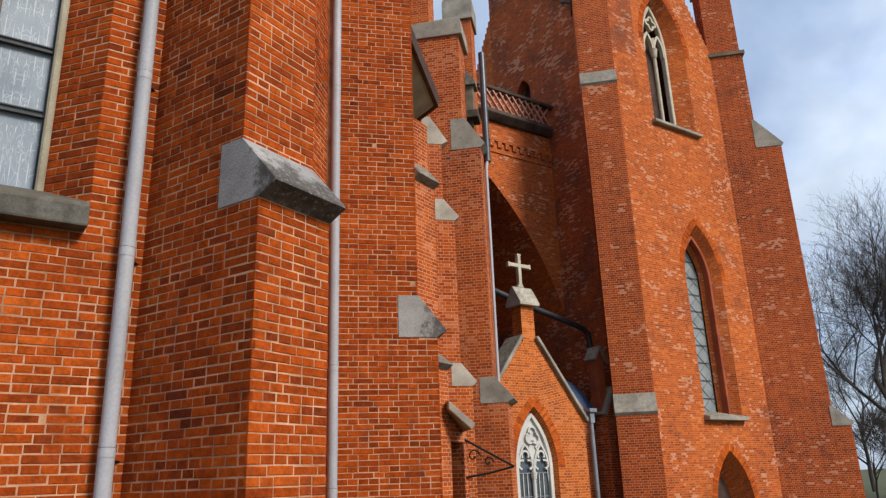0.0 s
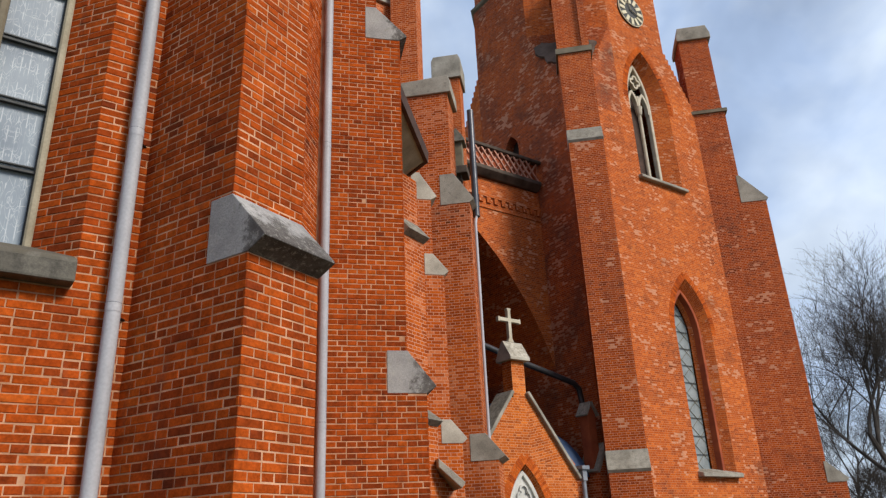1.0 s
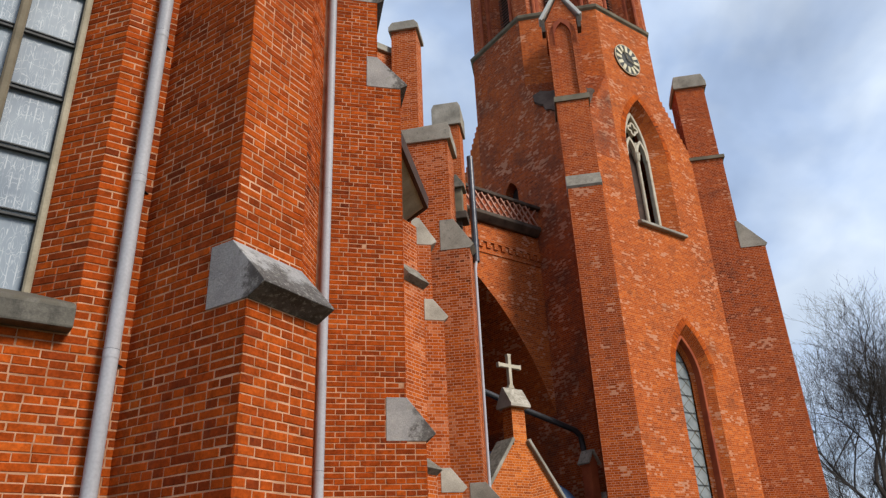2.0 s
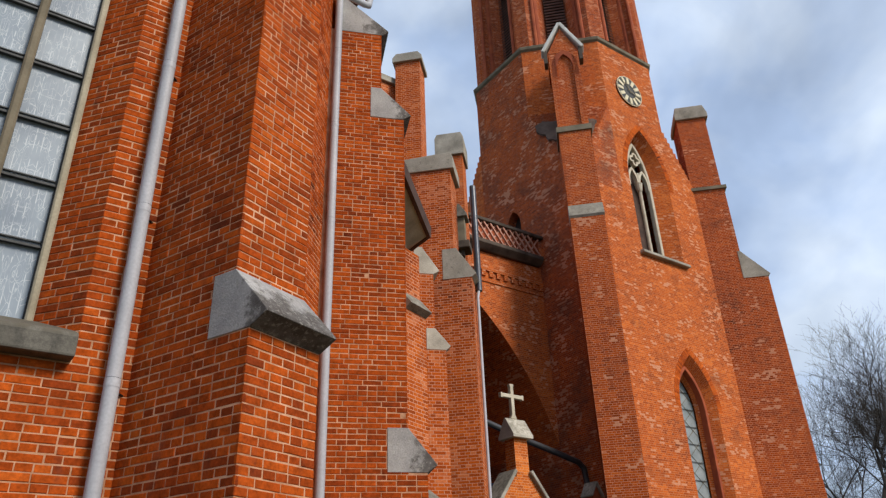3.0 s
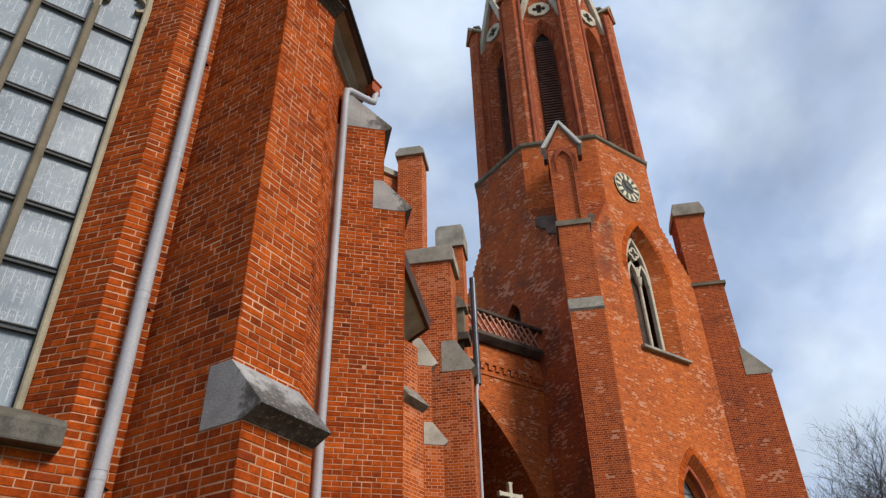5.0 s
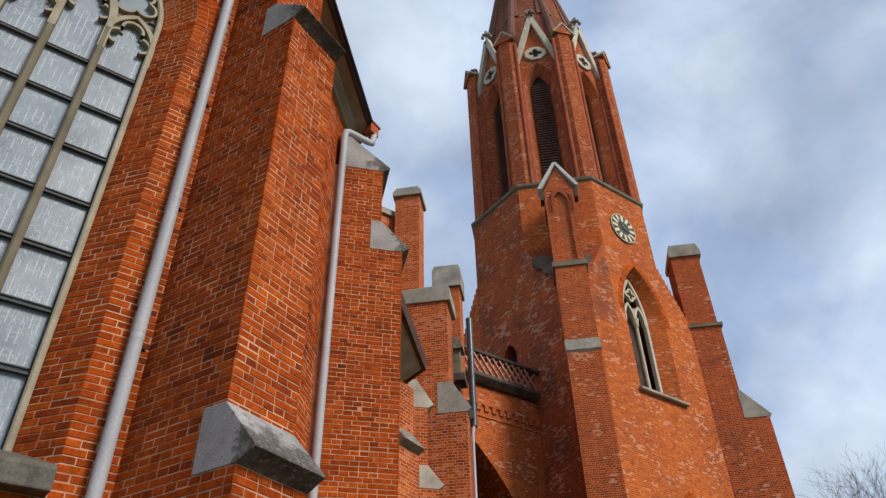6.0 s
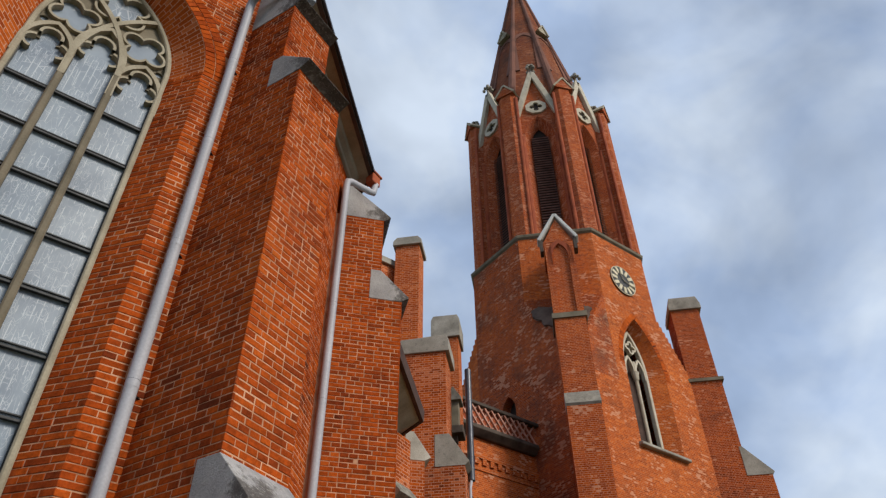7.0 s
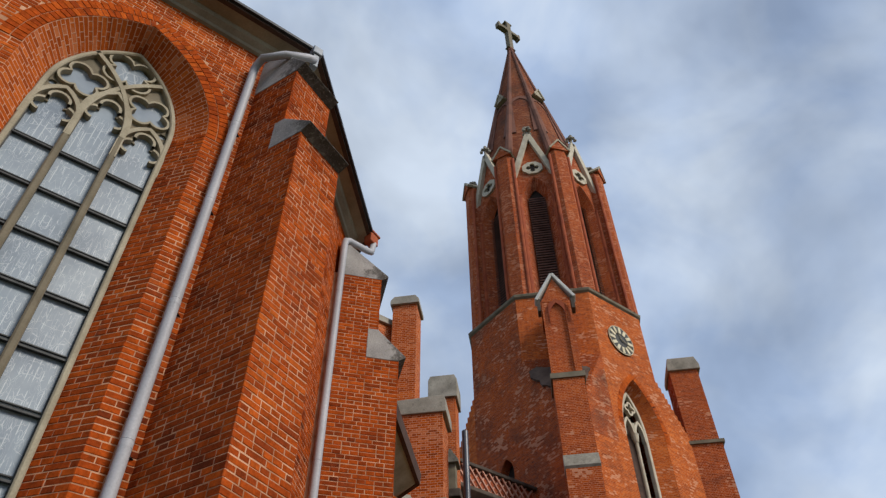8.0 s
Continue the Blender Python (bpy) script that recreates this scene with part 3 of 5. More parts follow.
def arc_line(cx, cz, r, a0, a1, n=9):
    return [(cx + r * math.cos(radians(a0 + (a1 - a0) * k / n)), cz + r * math.sin(radians(a0 + (a1 - a0) * k / n))) for k in range(n + 1)]


HEADS = [(9.13, 0.46), (9.42, 0.54), (9.13, 0.46)]
TREFOIL = ((-0.125, 0.0, 95, 262), (0.125, 0.0, 85, -82), (0.0, 0.21, 190, -10))
FOILS = [(WC - 0.43, 9.90, 0.325, 4, 0.5), (WC + 0.43, 9.90, 0.325, 4, math.pi - 0.5), (WC, 10.47, 0.40, 4, math.pi / 4)]
for (cx, hw), (zs, rise) in zip(LIGHTS, HEADS):
    bm = bmesh.new()
    sweep_flat(bm, arch(cx, hw + 0.03, 8.8, zs - 0.02, rise, 8), 0.060, -0.053 + 0.003 * (cx > WC) - 0.003 * (cx < WC), 0.094)
    part("light_head", bm, M_PALE, win)
    # three small lobes make the trefoil
    for ax, az, a0, a1 in TREFOIL:
        part("lobe", sweep_flat(bmesh.new(), arc_line(cx + ax, zs + az, 0.122, a0, a1), 0.036, -0.034, 0.06), M_PALE, win)


def lobe_radius(t, r, lobes, turn_by):
    return r * (0.50 + 0.42 * abs(math.cos(lobes * (t - turn_by) / 2)) ** 0.7)


for cx, cz, r, lobes, turn_by in FOILS:
    line = []
    for k in range(lobes * 10):
        t = 2 * math.pi * k / (lobes * 10)
        rr = lobe_radius(t, r, lobes, turn_by)
        line.append((cx + rr * math.cos(t), cz + rr * math.sin(t)))
    part("tracery_foil", sweep_flat(bmesh.new(), line, 0.034, -0.030, 0.06, True), M_PALE, win)


def pierced(x, z):
    """True where the tracery head is open."""
    for cx, cz, r, lobes, turn_by in FOILS:
        if math.hypot(x - cx, z - cz) < lobe_radius(math.atan2(z - cz, x - cx), r, lobes, turn_by):
            return True
    if math.hypot(abs(x - WC) - 0.70, z - 9.62) < 0.05 or math.hypot(abs(x - WC) - 0.20, z - 9.93) < 0.035:
        return True
    for (cx, hw), (zs, rise) in zip(LIGHTS, HEADS):
        if abs(x - cx) < hw and z < zs - 0.05 or math.hypot(x - cx, z - zs - 0.06) < 0.11:
            return True
        if any(math.hypot(x - cx - ax, z - zs - az) < 0.122 for ax, az, a0, a1 in TREFOIL):
            return True
    return False


# sunk stone web between ribs, lights and foils; its darker stone paints recess shade
bm = bmesh.new()
COLS, ZSTEP = 96, 0.01
for k in range(COLS):
    xa, xb = WC - 0.79 + 1.58 * k / COLS, WC - 0.79 + 1.58 * (k + 1) / COLS
    xm, start = (xa + xb) / 2, None
    for i in range(205):
        z = 8.95 + ZSTEP * i
        solid = inside_arch(xm, z, WC, WH - 0.03, 8.9, WS, WR - 0.03) and not pierced(xm, z)
        if solid and start is None:
            start = z
        elif not solid and start is not None:
            if z - start > 0.015:
                block(bm, xa, xb, 0.022, 0.048, start, z)
            start = None
part("tracery_web", bm, M_OLIVE, win, "sunk stone tracery web, darkened as in shade")
RM = 1.62
for s in (-1, 1):
    # bars that run parallel to the arch and cross over the middle light
    part("tracery_rib", sweep_flat(bmesh.new(), [(WC + s * (0.27 - RM + RM * math.cos(t)), 9.17 + RM * math.sin(t)) for t in [1.0 * k / 14 for k in range(15)]], 0.062, -0.056 - 0.004 * s, 0.09 + 0.003 * s), M_PALE, win)
ZB = [4.02, 4.71, 5.34, 5.97, 6.61, 7.25, 7.88, 8.53]
for cx, hw in LIGHTS:
    for row, (a, b) in enumerate(zip(ZB, ZB[1:] + [9.5])):
        bm = bmesh.new()
        k = 4 * LIGHTS.index((cx, hw))
        face(bm, [(cx - hw - 0.04, 0.05, a), (cx + hw + 0.04, 0.05, a), (cx + hw + 0.04, 0.05, b), (cx - hw - 0.04, 0.05, b)], [(k - 1, 2 * row), (k + 1, 2 * row), (k + 1, 2 * row + 1), (k - 1, 2 * row + 1)])
        part("pane", bm, M_GLASS, win)
    for a in ZB[1:]:
        part("saddle_bar", bar(bmesh.new(), (cx - hw, 0.02, a), (cx + hw, 0.02, a), 0.022, 0.04), M_LEAD, win, "dark lead glazing bar")
        part("lead_strip", bar(bmesh.new(), (cx - hw, 0.035, a + 0.055), (cx + hw, 0.035, a + 0.055), 0.012, 0.02), M_LEAD, win)
    for s in (-1, 1):
        part("edge_bar", bar(bmesh.new(), (cx + s * (hw - 0.015), 0.03, 4.0), (cx + s * (hw - 0.015), 0.03, 9.2), 0.02, 0.03), M_LEAD, win)
bm = bmesh.new()
head = arch(WC, WH - 0.06, 9.5, 9.5, WR - 0.12, 12)
face(bm, [(x, 0.055, z) for x, z in reversed(head)], [(x, z) for x, z in reversed(head)])
part("pane", bm, M_GLASS, win)
bm = bmesh.new()
profile(bm, [(-0.16, 3.60), (0.42, 3.60), (0.42, 4.02), (0.36, 4.02), (-0.14, 3.80), (-0.16, 3.76)], -1.12, 1.12)
sill = part("window_sill", rounded(bm, 0.02), M_SILL, win, "blackened mossy stone sill")
sill.matrix_basis = pose(WC, -0.40, 0, 0, 0, 90)

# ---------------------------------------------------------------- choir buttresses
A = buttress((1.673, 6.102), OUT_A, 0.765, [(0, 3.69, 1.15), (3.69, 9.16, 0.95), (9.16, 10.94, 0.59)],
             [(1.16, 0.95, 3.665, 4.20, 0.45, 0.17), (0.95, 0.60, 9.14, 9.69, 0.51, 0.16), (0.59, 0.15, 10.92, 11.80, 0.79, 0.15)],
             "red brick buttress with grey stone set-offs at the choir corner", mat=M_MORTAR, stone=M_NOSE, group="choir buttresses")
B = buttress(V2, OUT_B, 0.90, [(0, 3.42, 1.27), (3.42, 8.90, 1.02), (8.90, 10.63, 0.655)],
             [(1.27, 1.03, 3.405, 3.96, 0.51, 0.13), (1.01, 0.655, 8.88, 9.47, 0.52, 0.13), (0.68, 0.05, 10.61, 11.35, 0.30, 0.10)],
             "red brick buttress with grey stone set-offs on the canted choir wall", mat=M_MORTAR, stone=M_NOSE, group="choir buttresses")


# ---------------------------------------------------------------- downpipes
def downpipe(name, line, r, mat, label, collars=(), hook=None):
    ob = tagged(new(name), label, "downpipe", "downpipes")
    x, y = line[0][:2]
    ob.matrix_basis = pose(x, y, line[0][2])
    inv = ob.matrix_basis.inverted()
    part("pipe", tube(bmesh.new(), [inv @ Vector(p) for p in line], r, 14, None, False), mat, ob, smooth=True)
    for z in collars:
        part("collar", tube(bmesh.new(), [inv @ Vector((x, y, z - 0.035)), inv @ Vector((x, y, z + 0.035))], r * 1.035, 14, None, False), mat, ob, smooth=True)
        part("seam", tube(bmesh.new(), [inv @ Vector((x, y, z + 0.035)), inv @ Vector((x, y, z + 0.039))], r * 1.02, 14, None, False), M_DARKPIPE, ob, smooth=True)
        if hook:
            hx, hy = hook
            bm = bar(bmesh.new(), inv @ Vector((x + hx * r, y + hy * r, z - 0.06)), inv @ Vector((x + hx * (r + 0.10), y + hy * (r + 0.10), z - 0.06)), 0.03, 0.012, (0, 0, 1))
            part("pipe_hook", bm, M_IRON, ob, "dark iron pipe hook")
    return ob


P1 = downpipe("downpipe", [(1.10, 6.03, 0.15), (1.10, 6.03, 11.32), (1.105, 6.00, 11.41), (1.13, 5.84, 11.46), (1.38, 5.60, 11.47), (1.70, 5.53, 11.62), (1.80, 5.57, 11.72), (1.82, 5.62, 11.80)], 0.061, M_PIPE,
              "light grey metal downpipe beside the choir window", (1.9, 3.45, 5.05, 6.7, 8.3, 9.9), (0.7, 0.7))
P2 = downpipe("downpipe", [(4.02, 8.27, 0.15), (4.02, 8.27, 11.28), (4.04, 8.27, 11.42), (4.12, 8.29, 11.48), (4.60, 8.46, 11.66), (4.71, 8.50, 11.72), (4.75, 8.51, 11.98)], 0.062, M_PIPE,
              "light grey metal downpipe in the corner of a buttress", (1.55, 3.0, 5.2, 6.9, 8.6, 10.1), (0.3, 0.95))
bm = bmesh.new()
prism(bm, [(1.76, 5.56), (1.92, 5.56), (1.92, 5.72), (1.76, 5.72)], 11.95, 12.14)
prism(bm, [(1.79, 5.59), (1.89, 5.59), (1.89, 5.69), (1.79, 5.69)], 11.62, 11.95)
tagged(link("rain_hopper", rounded(bm, 0.01, 1), M_HOPPER), "small dull zinc rain hopper at the eaves corner", "rain hopper")

bm = bmesh.new()
prism(bm, [(4.62, 8.40), (4.84, 8.49), (4.78, 8.65), (4.56, 8.56)], 11.94, 12.18)
prism(bm, [(4.60, 8.37), (4.88, 8.48), (4.80, 8.68), (4.53, 8.58)], 12.18, 12.23)
tagged(link("gutter_end", rounded(bm, 0.01, 1), M_RED), "rust-red box end of the choir gutter", "gutter")

# ---------------------------------------------------------------- chapel beyond the choir: door pier F, canted wall, buttress D
VQ1, VQ2 = (6.90, 11.40), (8.54, 12.97)
bm = bmesh.new()
prism(bm, [(V2[0] - 0.3, 11.60), (7.05, 11.60), VQ2, (VQ2[0], 15.0), (V2[0] - 0.3, 15.0)], 0, 9.55)
tagged(link("wall_chapel", bm, M_BRICK), "red brick walls of a polygonal chapel", "wall", kind="structure")
VQ = (7.10, 11.32)
bm = bmesh.new()
prism(bm, [(V2[0] - 0.3, 9.72), (5.50, 9.72), VQ, (VQ[0], 13.0), (V2[0] - 0.3, 13.0)], 0, 9.0)
tagged(link("wall_vestry", bm, M_BRICK), "red brick walls of a low vestry behind the choir", "wall", kind="structure")
QL = [(V2[0], 9.72), (5.50, 9.72), VQ, (VQ[0], 13.0)]
bm = along(bmesh.new(), QL, [(0.0, 8.50), (0.06, 8.55), (0.13, 8.72), (0.52, 9.00)])
tagged(link("cornice", bm, M_PALE), "pale plaster soffit under the vestry eaves", "cornice", kind="structure")
bm = along(bmesh.new(), QL, [(0.52, 8.98), (0.60, 8.98), (0.62, 9.22), (0.55, 9.24)])
rp = offset_line(QL, 0.57)
for a, b in zip(rp, rp[1:]):
    face(bm, [(a.x, a.y, 9.23), (b.x, b.y, 9.23), (5.2, 12.8, 10.9)])
tagged(link("vestry_roof", bm, M_WOOD), "dark low vestry roof with a deep gutter", "roof", kind="structure")

F = buttress((7.04, 11.61), OUT_A, 0.70, [(0, 3.60, 0.77), (3.60, 7.2, 0.605), (7.2, 8.6, 0.48)],
             [(0.77, 0.60, 3.56, 3.88, 0.2, 0.12), (0.605, 0.46, 7.16, 7.62, 0.33, 0.15)], "red brick vestry buttress with sloping stone ledges", stone=M_OLDSTONE, group="chapel buttresses")
FM = basis(VQ1, OUT_B)
hood = empty("door_hood", FM @ pose(0.77, 0, 2.5), "sloping pale stone hood over a dark doorway", "door hood")
bm = bmesh.new()
profile(bm, [(0, 0.34), (0.40, -0.02), (0.47, 0.08), (0, 0.49)], -0.36, 0.40)
part("slab", rounded(bm, 0.015), M_STONE, hood)
DM = basis((6.963, 10.748), (-OUT_A[1], OUT_A[0]))
DOOR_L, DOOR_R, DOOR_H, WALL_H = 0.79, 1.21, 2.30, 2.70
door_2 = tagged(new("door_2"), "dark recessed doorway in a brick surround under a stone hood", "door", kind="structure")
door_2.matrix_basis = DM
part("jamb", block(bmesh.new(), 0.70, DOOR_L, 0.004, 0.5, 0, WALL_H), M_BRICK, door_2)
part("jamb", block(bmesh.new(), DOOR_R, DOOR_R + 0.12, 0.0, 0.5, 0, WALL_H), M_BRICK, door_2)
bm = bmesh.new()
profile(bm, [(DOOR_L, WALL_H), (DOOR_L, DOOR_H), (DOOR_R, DOOR_H), (DOOR_R, WALL_H)], 0.0, 0.5)
part("lintel", bm, M_BRICK, door_2)
part("door_leaf", block(bmesh.new(), DOOR_L - 0.1, DOOR_R + 0.1, 0.50, 0.56, 0, 2.9), M_WOOD, door_2, "dark timber door leaf")
M_PALESTONE = stone_material("pale cement-faced stone", 1.4, 0.64)
D = buttress(VQ2, OUT_B, 0.70, [(0, 3.52, 0.83), (3.52, 7.17, 0.60), (7.17, 9.0, 0.36), (9.0, 9.75, 0.10)],
             [(0.83, 0.60, 3.50, 3.98, 0.44, 0.10), (0.60, 0.36, 7.14, 7.64, 0.44, 0.10), (0.36, 0.10, 8.98, 9.67, 0.45, 0.14)],
             "red brick chapel buttress with pale stone set-offs", stone=M_PALESTONE, group="chapel buttresses")

# ---------------------------------------------------------------- transept corner
PC = (10.88, 13.70)
C = buttress(PC, OUT_C, 1.0, [(0, 3.34, 0.30), (3.34, 9.71, 0.0), (9.71, 13.1, -0.44)],
             [(0.30, 0.04, 3.30, 3.90, 0.62, 0.16), (0.01, -0.38, 9.70, 10.58, 0.76, 0.11)], "tall diagonal red brick buttress of the transept corner", inner=-2.6, group="diagonal buttresses")
bm = bmesh.new()
profile(bm, [(-2.3, 13.08), (-0.33, 13.08), (-0.33, 13.42), (-0.40, 13.62), (-2.3, 13.52)], -0.56, 0.56)
part("coping", rounded(bm, 0.02), M_STONE, C, "grey stone coping")
bm = bmesh.new()
block(bm, -1.98, -1.22, -0.50, 0.26, 13.3, 17.22)
part("pinnacle", bm, M_BRICK, C, "square brick pinnacle")
bm = bmesh.new()
profile(bm, [(-2.06, 17.2), (-1.14, 17.2), (-1.14, 17.36), (-1.26, 17.52), (-1.94, 17.52), (-2.06, 17.36)], -0.58, 0.34)
part("cap", rounded(bm, 0.02), M_STONE, C, "weathered stone cap")
bm = bmesh.new()
block(bm, -5.0, 9.3, 15.0, 26.0, 0, 16.55)
tagged(link("wall_transept", bm, M_BRICK), "red brick transept wall behind the choir", "wall", kind="structure")
bm = bmesh.new()
block(bm, -5.1, 9.4, 14.9, 26.1, 16.55, 16.78)
tagged(link("transept_coping", rounded(bm, 0.02), M_STONE), "grey stone coping on the transept wall", "coping", kind="structure")

# ---------------------------------------------------------------- nave wall with its great arch and balustrade
NV = basis((0, 18.2), (1, 0))
NAVE_ARCH = arch(12.9, 5.45, 0.0, 3.3, 9.6, 18)
bm = bmesh.new()
arched_face(bm, 7.3, 18.4, 0, 14.0, NAVE_ARCH)
deep = [(x, z) for x, z in NAVE_ARCH]
reveal(bm, NAVE_ARCH, 0, deep, 13.0)
nave = tagged(link("wall_nave", bm, M_TOWER, None, NV), "red brick nave wall with a great pointed arch", "wall", kind="structure")
bm = bmesh.new()
for a, b in (((7.3, 13.0), (18.4, 13.0)),):
    face(bm, [(*a, 0), (*b, 0), (*b, 13.0), (*a, 13.0)], [(0, 0), (9.1, 0), (9.1, 13), (0, 13)])
tagged(link("wall_recess", bm, M_TOWER, None, NV), "shaded brick wall inside the great arch", "wall", kind="structure")
# unseen sheet added over the recess to block skylight
bm = bmesh.new()
face(bm, [(8.6, 0, 13.98), (17.75, 0, 13.98), (17.75, 13.2, 13.98), (8.6, 13.2, 13.98)])
tagged(link("recess_lid", bm, M_ROOF, None, NV), "unseen roof sheet added to keep light out of the recess", "roof", kind="structure")
bm = bmesh.new()
profile(bm, [(0.3, 13.78), (-0.12, 13.78), (-0.34, 13.98), (-0.34, 14.12), (0.3, 14.12)][::-1], -17.6, -9.4)
tagged(link("cornice", rounded(bm, 0.015, 1), M_SOOT, None, NV @ pose(0, 0, 0, 0, 0, 90)), "projecting sooty stone cornice under the balustrade", "cornice", kind="structure")
for k in range(12):
    bm = bmesh.new()
    block(bm, 0, 0.17, -0.06, 0.1, 12.80, 13.02)
    ob = part("corbel", bm, M_TOWER, nave)
    ob.matrix_basis = pose(13.75 + 0.34 * k, 0, 0)
bm = bmesh.new()
block(bm, 13.7, 17.68, -0.07, 0.1, 13.02, 13.12)
block(bm, 13.7, 17.68, -0.04, 0.1, 12.58, 12.64)
part("corbel_band", bm, M_TOWER, nave)
bal = empty("balustrade", NV @ pose(13.6, -0.2, 14.12), "brick lattice balustrade with a dark coping rail", "balustrade")
part("coping_rail", rounded(block(bmesh.new(), 0, 4.1, -0.12, 0.12, 0.78, 0.92), 0.02, 1), M_SOOT, bal)
part("backing", block(bmesh.new(), 0, 4.0, 0.10, 0.14, 0.0, 0.78), M_RED, bal)
for k in range(12):
    for s in (-1, 1):
        x = 0.04 + 0.30 * k
        a, b = (x, x + 0.58) if s > 0 else (x + 0.58, x)
        bm = bar(bmesh.new(), (a, 0.03 * s - 0.02, 0.0), (b, 0.03 * s - 0.02, 0.78), 0.055, 0.05)
        part("lattice_bar", bm, M_LATTICE, bal, "pale moulded brick lattice bar")

# ---------------------------------------------------------------- pier and rain pipe at the end of the balustrade
pier = empty("parapet_pier", basis((13.25, 17.75), OUT_C), "square brick parapet pier with a stone cap", "pier")
part("shaft", block(bmesh.new(), -0.34, 0.54, -0.45, 0.45, 9.0, 16.78), M_BRICK, pier)
bm = bmesh.new()
profile(bm, [(-0.42, 16.75), (0.62, 16.75), (0.62, 17.5), (0.54, 17.68), (-0.34, 17.68), (-0.42, 17.5)], -0.55, 0.55)
part("cap", rounded(bm, 0.02), M_STONE, pier, "mossy stone cap")
P3 = downpipe("downpipe", [(11.03, 13.72, 9.55), (11.03, 13.72, 12.80)], 0.09, M_DARKPIPE, "dark metal rain pipe rising past the transept buttress", (10.2,))
downpipe("downpipe", [(10.90, 13.62, 0.1), (10.90, 13.62, 9.3), (11.03, 13.72, 9.6)], 0.038, M_PIPE, "slim light downpipe on the transept buttress")
stub = empty("parapet_stub", basis((12.35, 16.1, 13.0), OUT_C), "weathered stone stub pier with a gabled cap beside the dark pipe", "pier")
part("shaft", rounded(block(bmesh.new(), -0.16, 0.16, -0.17, 0.17, -0.62, 0.32), 0.02), M_OLIVE, stub)
part("foot", rounded(block(bmesh.new(), -0.30, 0.30, -0.30, 0.30, -0.86, -0.60), 0.03), M_SOOT, stub)
bm = bmesh.new()
profile(bm, [(-0.26, 0.28), (0.26, 0.28), (0.26, 0.36), (0.02, 0.74), (-0.02, 0.74), (-0.26, 0.36)], -0.27, 0.27)
part("cap", rounded(bm, 0.015), M_OLDSTONE, stub, "grey gabled stone cap")
part("ledge", rounded(block(bmesh.new(), -1.9, 0.1, -0.12, 0.12, -1.05, -0.84), 0.02), M_SOOT, stub)

# ---------------------------------------------------------------- porch with a stepped gable and cross
PY = 15.5
PF = basis((13.55, PY), (1, 0))
porch = empty("porch", PF, "orange-red brick porch with a steep gable and pointed window", "porch")
PW = dict(cx=0.03, hw=0.74, z0=-0.2, spring=1.9, rise=1.62)
out_w = arch(**PW, n=10)
bm = bmesh.new()
xs = 1.90
# gable wall: rectangle with opening, then the sloped gable above
arched_face(bm, -xs, xs, -0.3, 3.55, out_w)
for a, b in (((-xs, 3.2), (-0.3, 5.3)), ((-0.3, 5.3), (0.3, 5.3)), ((0.3, 5.3), (xs, 3.2))):
    lo = 3.55
    face(bm, [(a[0], 0, lo), (b[0], 0, lo), (b[0], 0, max(b[1], lo)), (a[0], 0, max(a[1], lo))], [(a[0], lo), (b[0], lo), (b[0], b[1]), (a[0], a[1])])
reveal(bm, out_w, 0, arch(0.03, 0.66, -0.2, 1.9, 1.5, 10), 0.16)
for x in (-xs, xs):
    face(bm, [(x, 2.6, -0.3), (x, 0, -0.3), (x, 0, 3.4), (x, 2.6, 3.4)] if x < 0 else [(x, 0, -0.3), (x, 2.6, -0.3), (x, 2.6, 3.4), (x, 0, 3.4)], [(0, 0), (2.6, 0), (2.6, 3.7), (0, 3.7)])
part("wall", bm, M_PORCH, porch)
arch_ring(porch, pose(0, 0, 0), 0.03, 0.74, 1.9, 1.62, ((0.005, 0.255),), 6, 0.006, M_TANPIECE)
bm = bmesh.new()
for s in (-1, 1):
    q = [(s * 0.28, 0.25, 5.28), (s * 2.02, 0.25, 2.98), (s * 2.02, 2.6, 2.98), (s * 0.28, 2.6, 5.28)]
    face(bm, q if s > 0 else list(reversed(q)))
face(bm, [(-0.28, 0.25, 5.28), (0.28, 0.25, 5.28), (0.28, 2.6, 5.28), (-0.28, 2.6, 5.28)])
part("roof", bm, M_BLUE, porch, "blue-grey sheet-metal roof")
for s in (-1, 1):
    bm = bar(bmesh.new(), (s * 0.27, 0.24, 5.46), (s * 1.98, 0.24, 3.16), 0.72, 0.10, (s * 0.8, 0, 0.6))
    part("gable_coping", rounded(bm, 0.015, 1), M_STONE, porch, "grey stone gable coping")
bm = bmesh.new()
profile(bm, [(-0.20, 6.40), (-0.20, 5.25), (0.03, 4.85), (0.27, 5.25), (0.27, 6.40)], -0.006, 0.40)
part("gable_pier", bm, M_PORCH, porch)
bm = bmesh.new()
profile(bm, [(-0.33, 6.34), (0.33, 6.34), (0.34, 6.42), (0.03, 6.92), (-0.03, 6.92), (-0.34, 6.42)], -0.36, 0.36)
cap = part("gable_cap", rounded(bm, 0.012), M_PALESTONE, porch, "pale stone saddle cap")
cap.matrix_basis = pose(0.035, 0.18, 0, 0, 0, 90)


def cross_outline(h, arm, w, z_arm, foot=0.0, stub_end=1.35):
    """Half-round-ended Latin cross as one (x, z) outline."""
    e = w * stub_end
    right = [(w + foot, 0), (w, 0.12), (w, z_arm - w), (arm - w, z_arm - w), (arm - w, z_arm - e), (arm, z_arm - e), (arm, z_arm + e), (arm - w, z_arm + e), (arm - w, z_arm + w),
             (w, z_arm + w), (w, h - w), (e, h - w), (e, h)]
    return right + [(-x, z) for x, z in reversed(right)]


